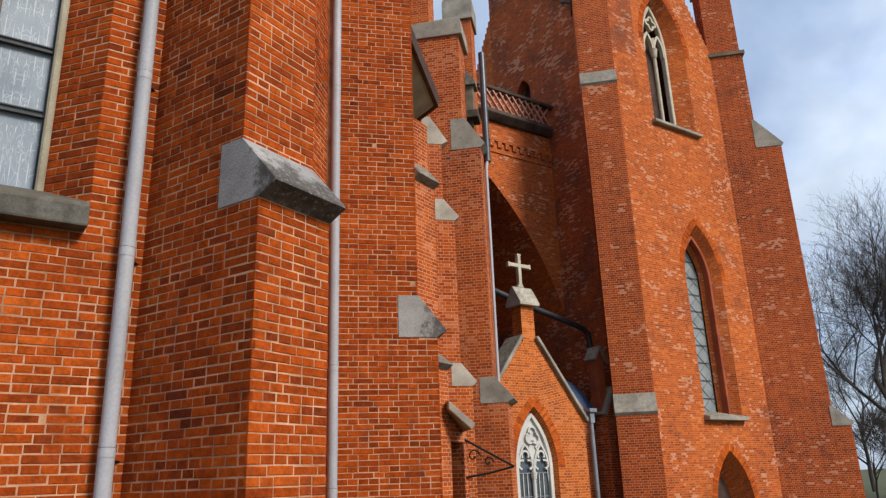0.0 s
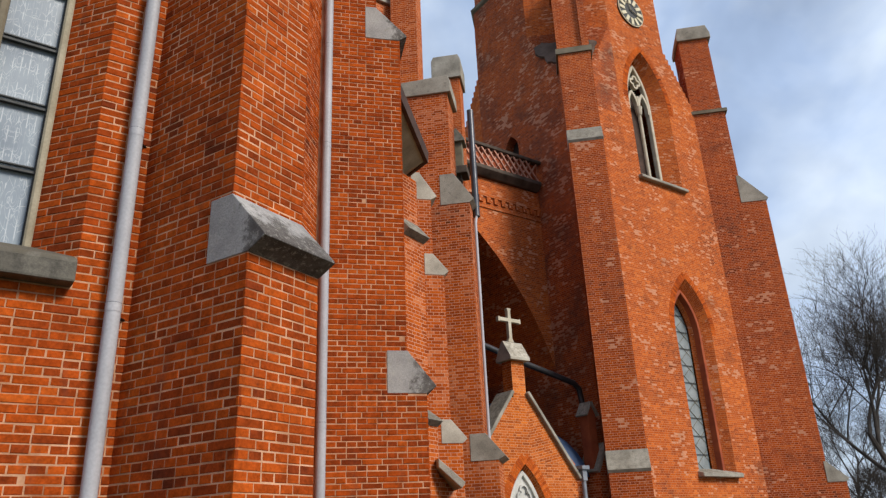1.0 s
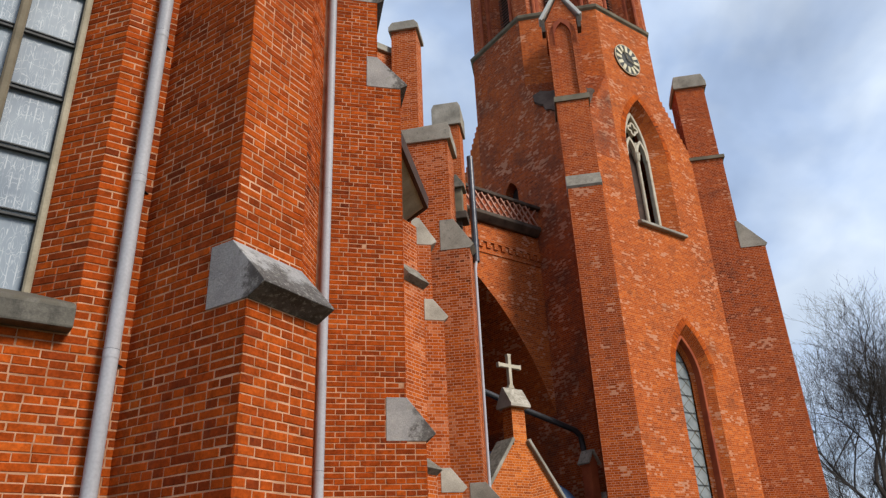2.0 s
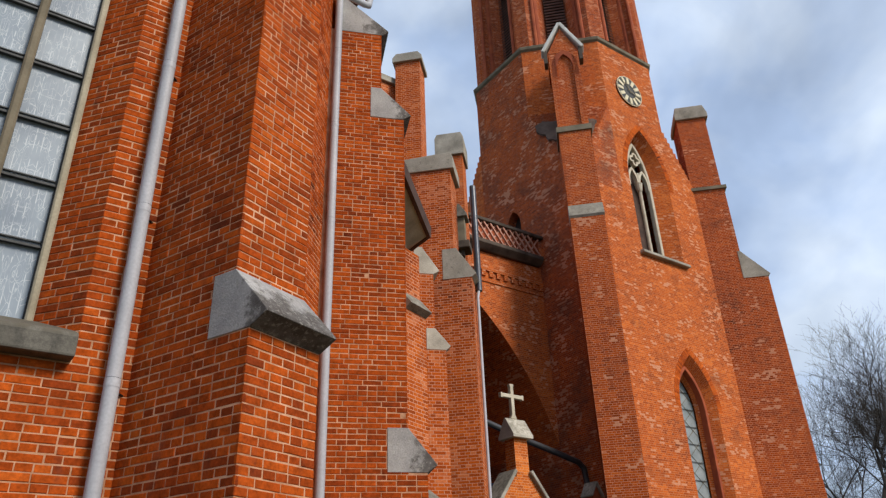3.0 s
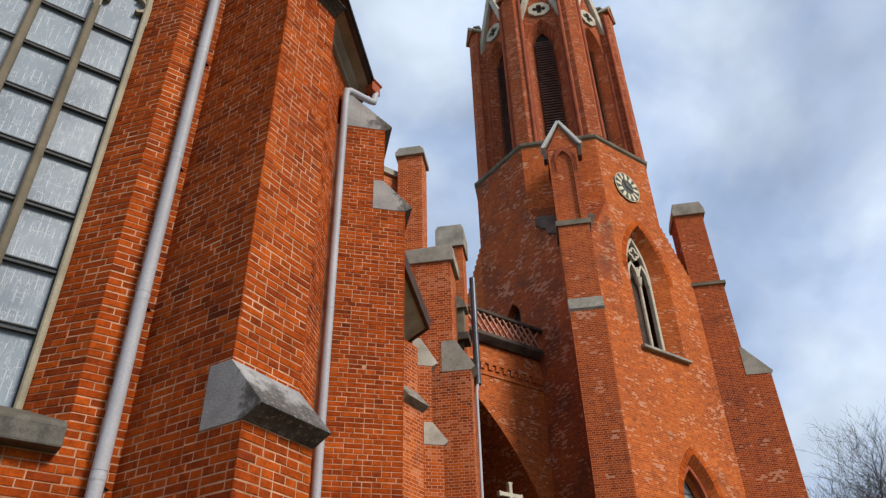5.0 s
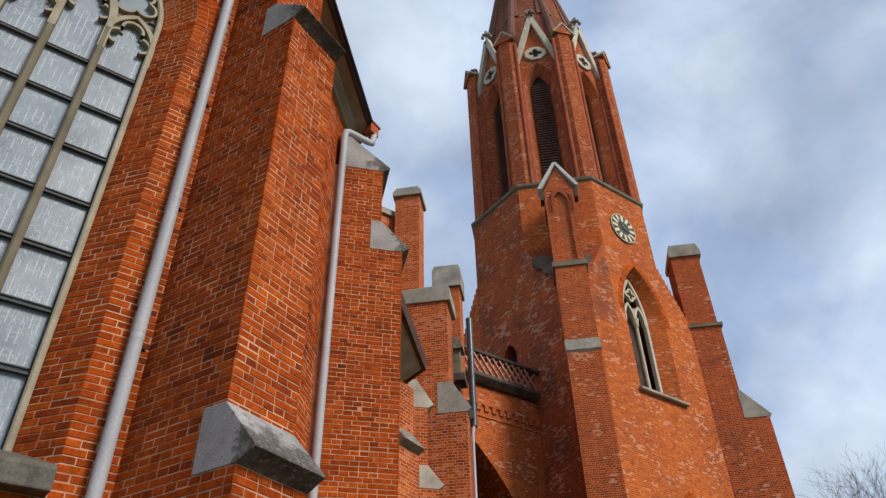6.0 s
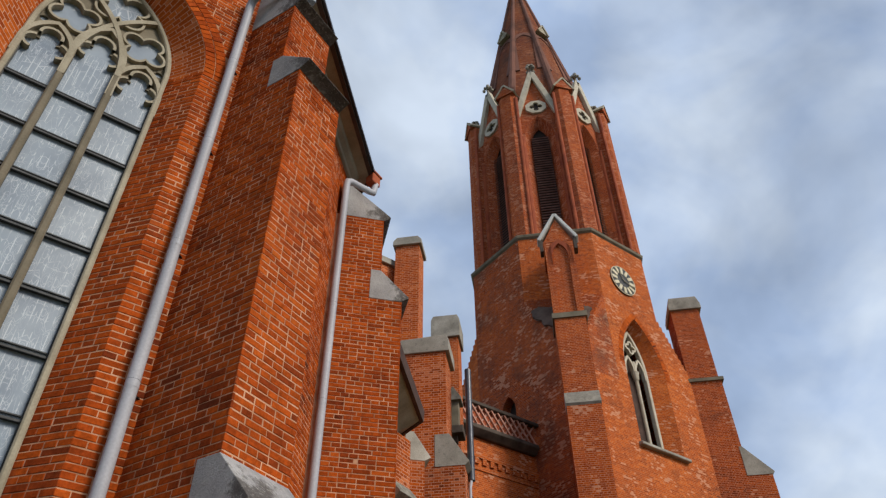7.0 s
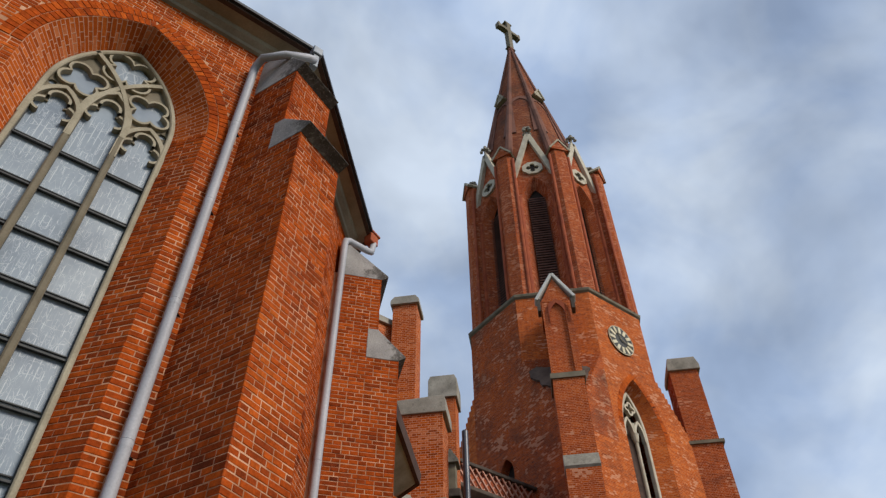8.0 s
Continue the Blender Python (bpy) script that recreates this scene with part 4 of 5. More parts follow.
bm = bmesh.new()
profile(bm, cross_outline(1.02, 0.42, 0.055, 0.66, 0.06), 0.14, 0.26)
ob = part("cross", rounded(bm, 0.012), M_PALER, porch, "pale stone cross")
ob.matrix_basis = pose(0, 0, 6.92)
pwin = tagged(new("window_2"), "white pointed porch window with two lights and a carved head", "window", kind="structure")
pwin.matrix_basis = PF @ pose(0.03, 0.16, 0)
bm = bmesh.new()
sweep_flat(bm, arch(0, 0.60, -0.2, 1.9, 1.40, 12), 0.12, -0.04, 0.10)
part("window_frame", rounded(bm, 0.012, 1), M_WHITE, pwin)
part("mullion", tube(bmesh.new(), [(0, 0.02, -0.2), (0, 0.02, 2.15)], 0.055, 10), M_WHITE, pwin)
bm = bmesh.new()
# solid carved head above the two lights
lightsP = [arch(s * 0.28, 0.225, 2.0, 2.0, 0.52, 6) for s in (-1, 1)]
cols = 44
for k in range(cols):
    xa, xb = -0.56 + 1.12 * k / cols, -0.56 + 1.12 * (k + 1) / cols

    def upper(x):
        r = (0.56 ** 2 + 1.26 ** 2) / 1.12
        return 2.0 + math.sqrt(max(0, r * r - (abs(x) + r - 0.56) ** 2))

    def lower(x):
        d = abs(abs(x) - 0.28)
        if d >= 0.225:
            return 1.55
        r = (0.225 ** 2 + 0.52 ** 2) / 0.45
        return 2.0 + math.sqrt(max(0, r * r - (d + r - 0.225) ** 2))
    face(bm, [(xa, 0.03, lower(xa)), (xb, 0.03, lower(xb)), (xb, 0.03, max(upper(xb), lower(xb))), (xa, 0.03, max(upper(xa), lower(xa)))])
part("carved_head", bm, M_WHITE, pwin)
part("capital", tube(bmesh.new(), [(0, 0.02, 1.62), (0, 0.02, 1.70), (0, 0.02, 1.80)], 0.065, 10, 0.10), M_WHITE, pwin)
for s in (-1, 1):
    bm = bmesh.new()
    sweep_flat(bm, lightsP[(s + 1) // 2], 0.05, -0.02, 0.06)
    part("light_head", bm, M_WHITE, pwin)
    # three lobes of the light's head
    for ax, az, a0, a1 in ((-0.12, -0.02, 60, 265), (0.12, -0.02, 120, -85), (0.0, 0.22, 215, -35)):
        part("cusp", sweep_flat(bmesh.new(), arc_line(s * 0.28 + ax, 2.02 + az, 0.115, a0, a1), 0.05, -0.012, 0.055), M_WHITE, pwin)
    bm = bmesh.new()
    face(bm, [(s * 0.28 - 0.26, 0.07, -0.2), (s * 0.28 + 0.26, 0.07, -0.2), (s * 0.28 + 0.26, 0.07, 2.6), (s * 0.28 - 0.26, 0.07, 2.6)], [(0, 0), (0.5, 0), (0.5, 2.8), (0, 2.8)])
    part("pane", bm, M_DARKGLASS, pwin)
    for z in (0.55, 1.18, 1.78):
        part("glazing_bar", bar(bmesh.new(), (s * 0.28 - 0.24, 0.05, z), (s * 0.28 + 0.24, 0.05, z), 0.026, 0.02), M_HOPPER, pwin)
    for x in (-0.075, 0.075):
        part("glazing_bar", bar(bmesh.new(), (s * 0.28 + x, 0.052, -0.2), (s * 0.28 + x, 0.052, 1.78), 0.022, 0.02), M_WHITE, pwin)
# trefoil carved into the head, with a sunk middle
for a in (90, 210, 330):
    cx, cz = 0.115 * math.cos(radians(a)), 2.74 + 0.115 * math.sin(radians(a))
    part("carved_foil", sweep_flat(bmesh.new(), arc_line(cx, cz, 0.13, a - 125, a + 125, 12), 0.045, -0.035, 0.035), M_WHITE, pwin)
for s in (-1, 1):
    part("carved_drop", sweep_flat(bmesh.new(), [(s * 0.10, 2.48), (s * 0.16, 2.36), (s * 0.20, 2.30)], 0.03, -0.01, 0.035), M_WHITE, pwin)

# low round annex with a blue sheet roof, in the angle between porch and tower
annex = empty("annex", PF @ pose(2.6, 2.1, 0), "low round brick annex with a blue sheet-metal roof", "annex")
bm = bmesh.new()
ring = [(math.cos(t), math.sin(t)) for t in [2 * math.pi * k / 24 for k in range(24)]]
prism(bm, [(1.3 * x, 0.55 * y if y > 0 else 1.3 * y) for x, y in ring], 0, 3.45)
part("wall", bm, M_BRICK, annex)
bm = bmesh.new()
levels = [(1.42, 3.30), (1.32, 3.65), (1.10, 4.05), (0.80, 4.42), (0.42, 4.70), (0.04, 4.80)]
for (ra, za), (rb, zb) in zip(levels, levels[1:]):
    for k in range(24):
        (xa, ya), (xb, yb) = ring[k], ring[(k + 1) % 24]
        ya, yb = min(ya, 0.4), min(yb, 0.4)
        face(bm, [(ra * xa, ra * ya, za), (ra * xb, ra * yb, za), (rb * xb, rb * yb, zb), (rb * xa, rb * ya, zb)])
part("roof", bm, M_BLUE, annex, "blue sheet-metal roof")

# small gabled pier between porch and tower, pipes
BACK = 1.05
gp = empty("gabled_pier", basis((16.28 * BACK, 15.6 * BACK, EYE * (1 - BACK)), (1, 0)) @ Matrix.Scale(BACK, 4), "slim dark-red pier with a pale gabled cap and foot", "pier")
part("shaft", block(bmesh.new(), -0.15, 0.15, -0.15, 0.2, 3.3, 5.02), M_RED, gp, "dark red plastered shaft")
part("base", block(bmesh.new(), -0.10, 0.74, -0.30, 0.45, 0, 3.4), M_BRICK, gp)
bm = bmesh.new()
profile(bm, [(-0.10, 3.4), (0.74, 3.4), (0.32, 4.06)], -0.29, 0.4)
part("base_gable", bm, M_BRICK, gp)
for s in (-1, 1):
    part("cap_slope", rounded(bar(bmesh.new(), (s * 0.01, 0.02, 5.36), (s * 0.25, 0.02, 4.96), 0.46, 0.07, (s * 0.86, 0, 0.51)), 0.01, 1), M_STONE, gp)
    part("foot_slope", rounded(bar(bmesh.new(), (0.32 + s * 0.01, 0.06, 4.16), (0.32 + s * 0.47, 0.06, 3.34), 0.80, 0.10, (s * 0.9, 0, 0.44)), 0.01, 1), M_STONE, gp)
bm = bmesh.new()
profile(bm, [(-0.15, 5.02), (0.15, 5.02), (0, 5.30)], -0.14, 0.19)
part("gablet", bm, M_RED, gp)
downpipe("downpipe", [(15.62, 15.40, 0.1), (15.62, 15.40, 3.2)], 0.065, M_HOPPER, "dull grey downpipe at the porch corner", (1.4,))
bm = bmesh.new()
prism(bm, [(15.54, 15.32), (15.70, 15.32), (15.70, 15.48), (15.54, 15.48)], 3.1, 3.4)
prism(bm, [(15.48, 15.26), (15.76, 15.26), (15.76, 15.54), (15.48, 15.54)], 3.4, 3.5)
tagged(link("rain_hopper", bm, M_HOPPER), "dull zinc rain hopper at the porch corner", "rain hopper")
OVER = [(11.9, 16.1, 7.1), (12.86, 16.1, 6.87), (14.5, 16.1, 6.46), (15.62, 16.1, 6.22), (16.35, 16.1, 6.05), (16.55, 16.1, 5.90), (16.62, 16.1, 5.4), (16.62, 16.1, 0.1)]
over = [(1.06 * x, 1.06 * y, EYE + 1.06 * (z - EYE)) for x, y, z in OVER]
downpipe("downpipe", over, 0.095, M_DARKPIPE, "sloping dark rain pipe above the porch roof")


# ---------------------------------------------------------------- tower
TX, TY, TH = 21.71, 19.62, 4.02
TF, TL = TY - TH, TX - TH      # front face Y, left face X
OCT = 1.665                    # half a side of the octagon
tower = empty("church_tower", pose(0, 0, 0), "tall red brick church tower with belfry, clock and octagonal spire", "tower")


def octagon(h):
    k = h * math.tan(radians(22.5))
    return [(TX + k, TY - h), (TX + h, TY - k), (TX + h, TY + k), (TX + k, TY + h), (TX - k, TY + h), (TX - h, TY + k), (TX - h, TY - k), (TX - k, TY - h)]


# front face with three openings, as bands one above another
FR = basis((0, TF), (1, 0))
UP = dict(cx=21.80, hw=1.22, z0=14.2, spring=17.6, rise=2.65)
MIDW = dict(cx=22.15, hw=1.02, z0=3.45, spring=8.3, rise=2.0)
LOW = dict(cx=22.15, hw=1.0, z0=-0.2, spring=0.5, rise=1.8)
bm = bmesh.new()
arched_face(bm, TL, TX + TH, 0, 3.0, arch(**{**LOW, "z0": 0.0}, n=10))
arched_face(bm, TL, TX + TH, 3.0, 12.0, arch(**MIDW, n=12))
arched_face(bm, TL, TX + TH, 12.0, 16.6, [(UP["cx"] + 1.22, 14.2), (UP["cx"] + 1.22, 16.6), (UP["cx"] - 1.22, 16.6), (UP["cx"] - 1.22, 14.2)])
arched_face(bm, TX - OCT, TX + OCT, 16.6, 24.5, arch(**{**UP, "z0": 16.6}, n=12))
for d, inner_kw in ((0.55, dict(cx=21.72, hw=0.72, z0=14.3, spring=17.85, rise=2.0)),):
    reveal(bm, arch(**UP, n=12), 0, arch(**inner_kw, n=12), d)
MID_IN = dict(cx=22.05, hw=0.62, z0=3.55, spring=8.3, rise=1.35)
reveal(bm, arch(**MIDW, n=12), 0, arch(**MID_IN, n=12), 0.6)
reveal(bm, arch(**{**LOW, "z0": 0.0}, n=10), 0, arch(22.15, 0.7, 0.0, 0.4, 1.35, 10), 0.7)
ob = part("front_wall", bm, M_TOWER, tower)
ob.matrix_basis = FR
for kw, sd in ((UP, 7), (MIDW, 8), (LOW, 9)):
    arch_ring(tower, FR, kw["cx"], kw["hw"], kw["spring"], kw["rise"], ((0.005, 0.26),), sd, 0.008, M_TANPIECE)
# other walls of the square part, then the octagon above it
bm = bmesh.new()
LF = basis((TL, TY), (0, -1))
SIDE_HOLE = arch(0.15, 0.42, 15.35, 16.2, 0.72, 8)
arched_face(bm, -OCT, OCT, 0, 24.5, SIDE_HOLE)
reveal(bm, SIDE_HOLE, 0, SIDE_HOLE, 0.4)
for xa, xb in ((-TH, -OCT), (OCT, TH)):
    face(bm, [(xa, 0, 0), (xb, 0, 0), (xb, 0, 16.6), (xa, 0, 16.6)], [(xa, 0), (xb, 0), (xb, 16.6), (xa, 16.6)])
# darker than the front: real soot, and the wall's shade put into the colour
ob = part("side_wall", bm, M_SHOULDER, tower, "sooty brick side wall with shade in its colour")
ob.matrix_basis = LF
bm = bmesh.new()
block(bm, -0.4, 0.7, 0.40, 0.5, 15.2, 17.0)
# board coloured as the dark inside of the opening
ob = part("side_opening_shade", bm, M_DARK, tower, "near-black backing as shade in a small pointed opening")
ob.matrix_basis = LF
bm = bmesh.new()
for a, b, z1 in (((TX + TH, TF), (TX + TH, TY + TH), 16.6), ((TX + TH, TY + TH), (TL, TY + TH), 16.6), ):
    w = math.dist(a, b)
    face(bm, [(*a, 0), (*b, 0), (*b, z1), (*a, z1)], [(0, 0), (w, 0), (w, z1), (0, z1)])
o8 = octagon(TH)
for i, a in enumerate(o8):
    b = o8[(i + 1) % 8]
    if i in (7, 5):      # built above as front and side wall
        continue
    w = math.dist(a, b)
    face(bm, [(*a, 16.6), (*b, 16.6), (*b, 24.5), (*a, 24.5)], [(i * 5, 16.6), (i * 5 + w, 16.6), (i * 5 + w, 24.5), (i * 5, 24.5)])
part("rear_wall", bm, M_TOWER, tower)
# stepped brick shoulders from square to octagon
for sx, sy in ((1, -1), (-1, -1), (-1, 1), (1, 1)):
    bm = bmesh.new()
    n = 18
    for k in range(n):
        z0 = 16.6 + 4.2 * k / n
        leg = (TH - OCT) * (1 - k / n)
        cx, cy = TX + sx * OCT, TY + sy * TH
        a, b, c = (TX + sx * OCT, TY + sy * TH), (TX + sx * (OCT + leg), TY + sy * TH), (TX + sx * TH, TY + sy * OCT)
        d = (TX + sx * TH, TY + sy * (OCT + leg))
        poly = [a, b, d, c] if k else [a, (TX + sx * TH, TY + sy * TH), c]
        if sx * sy > 0:
            poly = list(reversed(poly))
        if sx * sy < 0:
            poly = poly
        area = sum(p[0] * q[1] - q[0] * p[1] for p, q in zip(poly, poly[1:] + poly[:1]))
        prism(bm, poly if area > 0 else list(reversed(poly)), z0, z0 + 4.2 / n)
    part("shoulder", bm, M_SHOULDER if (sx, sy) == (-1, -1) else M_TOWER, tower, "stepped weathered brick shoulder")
# string course under the belfry
bm = bmesh.new()
loop8 = o8 + [o8[0]]
outs = [(0.0, 24.40), (0.09, 24.48), (0.12, 24.60), (0.0, 24.72)]
rings = [[(TX + (p[0] - TX) * (1 + o / TH), TY + (p[1] - TY) * (1 + o / TH), z) for p in loop8] for o, z in outs]
for a, b in zip(rings, rings[1:]):
    for i in range(8):
        face(bm, [a[i], a[i + 1], b[i + 1], b[i]])
part("string_course", bm, M_OLIVE, tower, "grey-brown stone string course")

# buttress on the near corner: set-offs, gablet
TB = basis((TL, TF), turn(-135))
tb = empty("buttress", TB, "diagonal brick buttress on the tower corner, with a gablet", "buttress", "tower buttresses")
for z0, z1, p in ((0, 3.3, 1.05), (3.3, 14.35, 0.85), (14.35, 18.2, 0.62)):
    part("stage", block(bmesh.new(), -1.6, p, -0.59, 0.59, z0, z1), M_TBUTT, tb)
part("weathering_stone", weathering(bmesh.new(), 1.05, 0.85, 3.3, 3.95, 0.60, 0.6, 0.05), M_STONE, tb, "pale grey stone set-off")
part("weathering_stone", weathering(bmesh.new(), 0.85, 0.62, 14.3, 14.95, 0.60, 0.6, 0.05), M_STONE, tb, "pale grey stone set-off")
part("string", block(bmesh.new(), -1.6, 0.68, -0.66, 0.66, 18.15, 18.38), M_OLIVE, tb)
bm = bmesh.new()
block(bm, -2.2, 0.42, -0.46, 0.46, 18.38, 22.3)
part("shaft", bm, M_TBUTT, tb)
for s in (-1, 1):
    part("panel_rib", block(bmesh.new(), 0.42, 0.52, s * 0.46 - 0.13, s * 0.46 + 0.13, 18.38, 22.1), M_TBUTT, tb)
bm = bmesh.new()
sweep_flat(bm, arch(0, 0.42, 20.9, 21.4, 0.75, 6), 0.2, -0.52, -0.40)
ob = part("panel_arch", bm, M_RED, tb)
ob.matrix_basis = pose(0, 0, 0, 0, 0, 90)
bm = bmesh.new()
pts = [(-0.60, 22.2), (0.60, 22.2), (0, 23.5)]
profile(bm, pts, -0.44, 1.6)
ob = part("gablet", bm, M_TBUTT, tb)
ob.matrix_basis = pose(0, 0, 0, 0, 0, 90)
for s in (-1, 1):
    bm = bar(bmesh.new(), (0.32, 0, 23.72), (0.32, s * 0.80, 22.30), 0.46, 0.14, (0, s * 0.87, 0.5))
    part("gablet_leg", block(bmesh.new(), 0.10, 0.50, s * 0.70 - 0.07, s * 0.70 + 0.07, 21.7, 22.36), M_SOOT, tb)
    part("gablet_coping", rounded(bm, 0.02, 1), M_WHITE, tb, "white gablet coping")

# cement repairs where the buttress meets the shoulder


def cement(points, normal):
    bm = bmesh.new()
    nv = Vector(normal).normalized()
    lo = [Vector(q) - nv * 0.05 for q in points]
    hi = [Vector(q) + nv * 0.045 for q in points]
    face(bm, hi)
    for i in range(len(lo)):
        j = (i + 1) % len(lo)
        face(bm, [lo[i], lo[j], hi[j], hi[i]])
    bmesh.ops.recalc_face_normals(bm, faces=bm.faces)
    return part("cement_patch", bm, M_CEMENT, tower, "dark grey cement repair")


SLOPE = (TH - OCT) / math.sqrt(2)
rng = random.Random(12)
for outline in ([(-0.44, 18.5), (-0.62, 18.8), (-0.95, 18.9), (-1.10, 19.3), (-1.38, 19.5), (-1.42, 19.95), (-1.1, 20.2), (-0.7, 20.1), (-0.44, 20.15)],
                [(0.44, 18.7), (0.44, 19.9), (0.75, 19.98), (1.04, 19.8), (0.9, 19.3), (0.66, 18.8)]):
    pts = []
    for (ya, za), (yb, zb) in zip(outline, outline[1:] + outline[:1]):
        for k in range(5):
            pts.append((ya + (yb - ya) * k / 5 + rng.uniform(-0.03, 0.03), za + (zb - za) * k / 5 + rng.uniform(-0.05, 0.05)))
    ob = cement([(-SLOPE * (z - 16.83) / 4.2, y, z) for y, z in pts], (4.2, 0, SLOPE))
    ob.matrix_basis = TB

# buttress on the right corner with a free pinnacle
TR = basis((TX + TH, TF), OUT_C)
tr = empty("buttress", TR, "diagonal brick buttress on the tower corner, with a free pinnacle", "buttress", "tower buttresses")
for z0, z1, p in ((0, 3.1, 1.95), (3.1, 13.9, 1.42), (13.9, 18.3, 0.58), (18.3, 22.0, 0.50)):
    part("stage", block(bmesh.new(), -1.3 if z1 < 18 else -0.75, p, -0.7, 0.62, z0, z1), M_TBUTT, tr)
part("weathering_stone", weathering(bmesh.new(), 1.95, 1.42, 3.05, 3.75, 0.71, 0.62, 0.1), M_STONE, tr, "pale grey stone set-off")
part("weathering_stone", weathering(bmesh.new(), 1.42, 0.58, 13.88, 15.1, 0.71, 0.95, 0.1), M_STONE, tr, "pale grey stone set-off")
part("string", block(bmesh.new(), -0.85, 0.68, -0.78, 0.78, 18.15, 18.30), M_OLIVE, tr, "brown stone string course")
bm = bmesh.new()
profile(bm, [(-0.82, 21.95), (0.64, 21.95), (0.64, 22.2), (0.50, 22.62), (-0.72, 22.62), (-0.82, 22.2)], -0.8, 0.8)
part("cap", rounded(bm, 0.03), M_STONE, tr, "mossy stone cap")

# tower windows
tw = tagged(new("window_3"), "pointed bell-chamber window with pale stone tracery and a mullion", "window", kind="structure")
tw.matrix_basis = FR @ pose(21.72, 0.5, 0)
bm = bmesh.new()
sweep_flat(bm, arch(0, 0.66, 14.3, 17.85, 1.92, 12), 0.15, -0.08, 0.12)
part("window_frame", rounded(bm, 0.02, 1), M_PALER, tw)
part("mullion", tube(bmesh.new(), [(0, -0.02, 14.3), (0, -0.02, 18.3)], 0.075, 10), M_PALER, tw)
part("capital", tube(bmesh.new(), [(0, -0.02, 17.42), (0, -0.02, 17.52), (0, -0.02, 17.72), (0, -0.02, 17.78)], 0.10, 10, 0.17), M_PALER, tw)
for s in (-1, 1):
    part("light_head", sweep_flat(bmesh.new(), arch(s * 0.31, 0.28, 17.6, 17.75, 0.72, 8), 0.11, -0.07, 0.1), M_PALER, tw)
bm = bmesh.new()
sweep_flat(bm, [(0.26 * math.cos(t) * (0.60 + 0.52 * abs(math.cos(2 * t))), 19.0 + 0.26 * math.sin(t) * (0.60 + 0.52 * abs(math.cos(2 * t)))) for t in [2 * math.pi * k / 32 for k in range(32)]], 0.09, -0.065, 0.1, True)
part("tracery_foil", bm, M_PALER, tw)
part("lattice", block(bmesh.new(), -0.7, 0.7, 0.45, 0.5, 14.2, 19.95), M_WOOD, tw)
bm = bmesh.new()
profile(bm, [(-0.18, 14.02), (0.5, 14.02), (0.5, 14.32), (-0.18, 14.14)], -1.36, 1.36)
ob = part("window_sill", rounded(bm, 0.02, 1), M_STONE, tw)
ob.matrix_basis = pose(0.08, -0.5, 0, 0, 0, 90)
mw = tagged(new("window_4"), "tall narrow pointed tower window with grey leaded glass", "window", kind="structure")
mw.matrix_basis = FR @ pose(22.05, 0.6, 0)
bm = bmesh.new()
gl = arch(0, 0.62, 3.5, 8.3, 1.35, 12)
face(bm, [(x, 0.06, z) for x, z in reversed(gl)], [(x, z) for x, z in reversed(gl)])
part("pane", bm, M_OLDGLASS, mw)
for k in range(9):
    z = 4.1 + 0.62 * k
    part("saddle_bar", bar(bmesh.new(), (-0.6, 0.03, z), (0.6, 0.03, z), 0.014, 0.025), M_LEAD, mw)
for k in range(11):
    za = 3.3 + 0.6 * k
    for s in (-1, 1):
        part("lead_line", bar(bmesh.new(), (-0.6 * s, 0.045, za), (0.6 * s, 0.045, za + 1.0), 0.012, 0.012), M_OLIVE, mw)
bm = bmesh.new()
sweep_flat(bm, arch(0.03, 0.76, 3.5, 8.3, 1.58, 12), 0.13, -0.36, 0.0)
part("jamb_order", rounded(bm, 0.03, 2), M_RED, mw, "rounded red brick jamb moulding")
bm = bmesh.new()
profile(bm, [(-0.22, 3.28), (0.55, 3.28), (0.55, 3.62), (-0.22, 3.42)], -1.08, 1.08)
ob = part("window_sill", rounded(bm, 0.02, 1), M_STONE, mw, "pale stone sill")
ob.matrix_basis = pose(0.10, -0.6, 0, 0, 0, 90)
door = tagged(new("door_1"), "dark doorway in a pointed brick arch at the tower foot", "doorway", kind="structure")
door.matrix_basis = FR
part("door_leaf", block(bmesh.new(), 21.4, 22.9, 0.7, 0.8, 0, 1.9), M_WOOD, door)

# clock
clock = empty("clock", FR @ pose(21.56, 0, 22.24) @ Matrix.Diagonal((0.9, 1, 0.9, 1)), "round black church clock with pale gilt hour marks", "clock")
bm = bmesh.new()
tube(bm, [(0, 0.02, 0), (0, -0.06, 0)], 0.85, 40)
part("dial", bm, M_DIAL, clock)
bm = bmesh.new()
sweep_flat(bm, [(0.84 * math.cos(t), 0.84 * math.sin(t)) for t in [2 * math.pi * k / 40 for k in range(40)]], 0.03, -0.075, -0.05, True)
part("rim", bm, M_GILT, clock)
for k in range(12):
    t = math.pi / 6 * k
    c, s = math.cos(t), math.sin(t)
    bm = bmesh.new()
    sweep_flat(bm, [(0.42 * c, 0.42 * s), (0.79 * c, 0.79 * s)], 0.165, -0.085, -0.06)
    part("hour_mark", bm, M_GILT, clock, "pale gilt hour mark")
for ang, ln in ((118, 0.50), (-20, 0.70)):
    t = radians(ang)
    bm = bmesh.new()
    sweep_flat(bm, [(-0.12 * math.cos(t), -0.12 * math.sin(t)), (ln * math.cos(t), ln * math.sin(t))], 0.05, -0.115, -0.095)
    part("clock_hand", bm, M_OLIVE, clock)

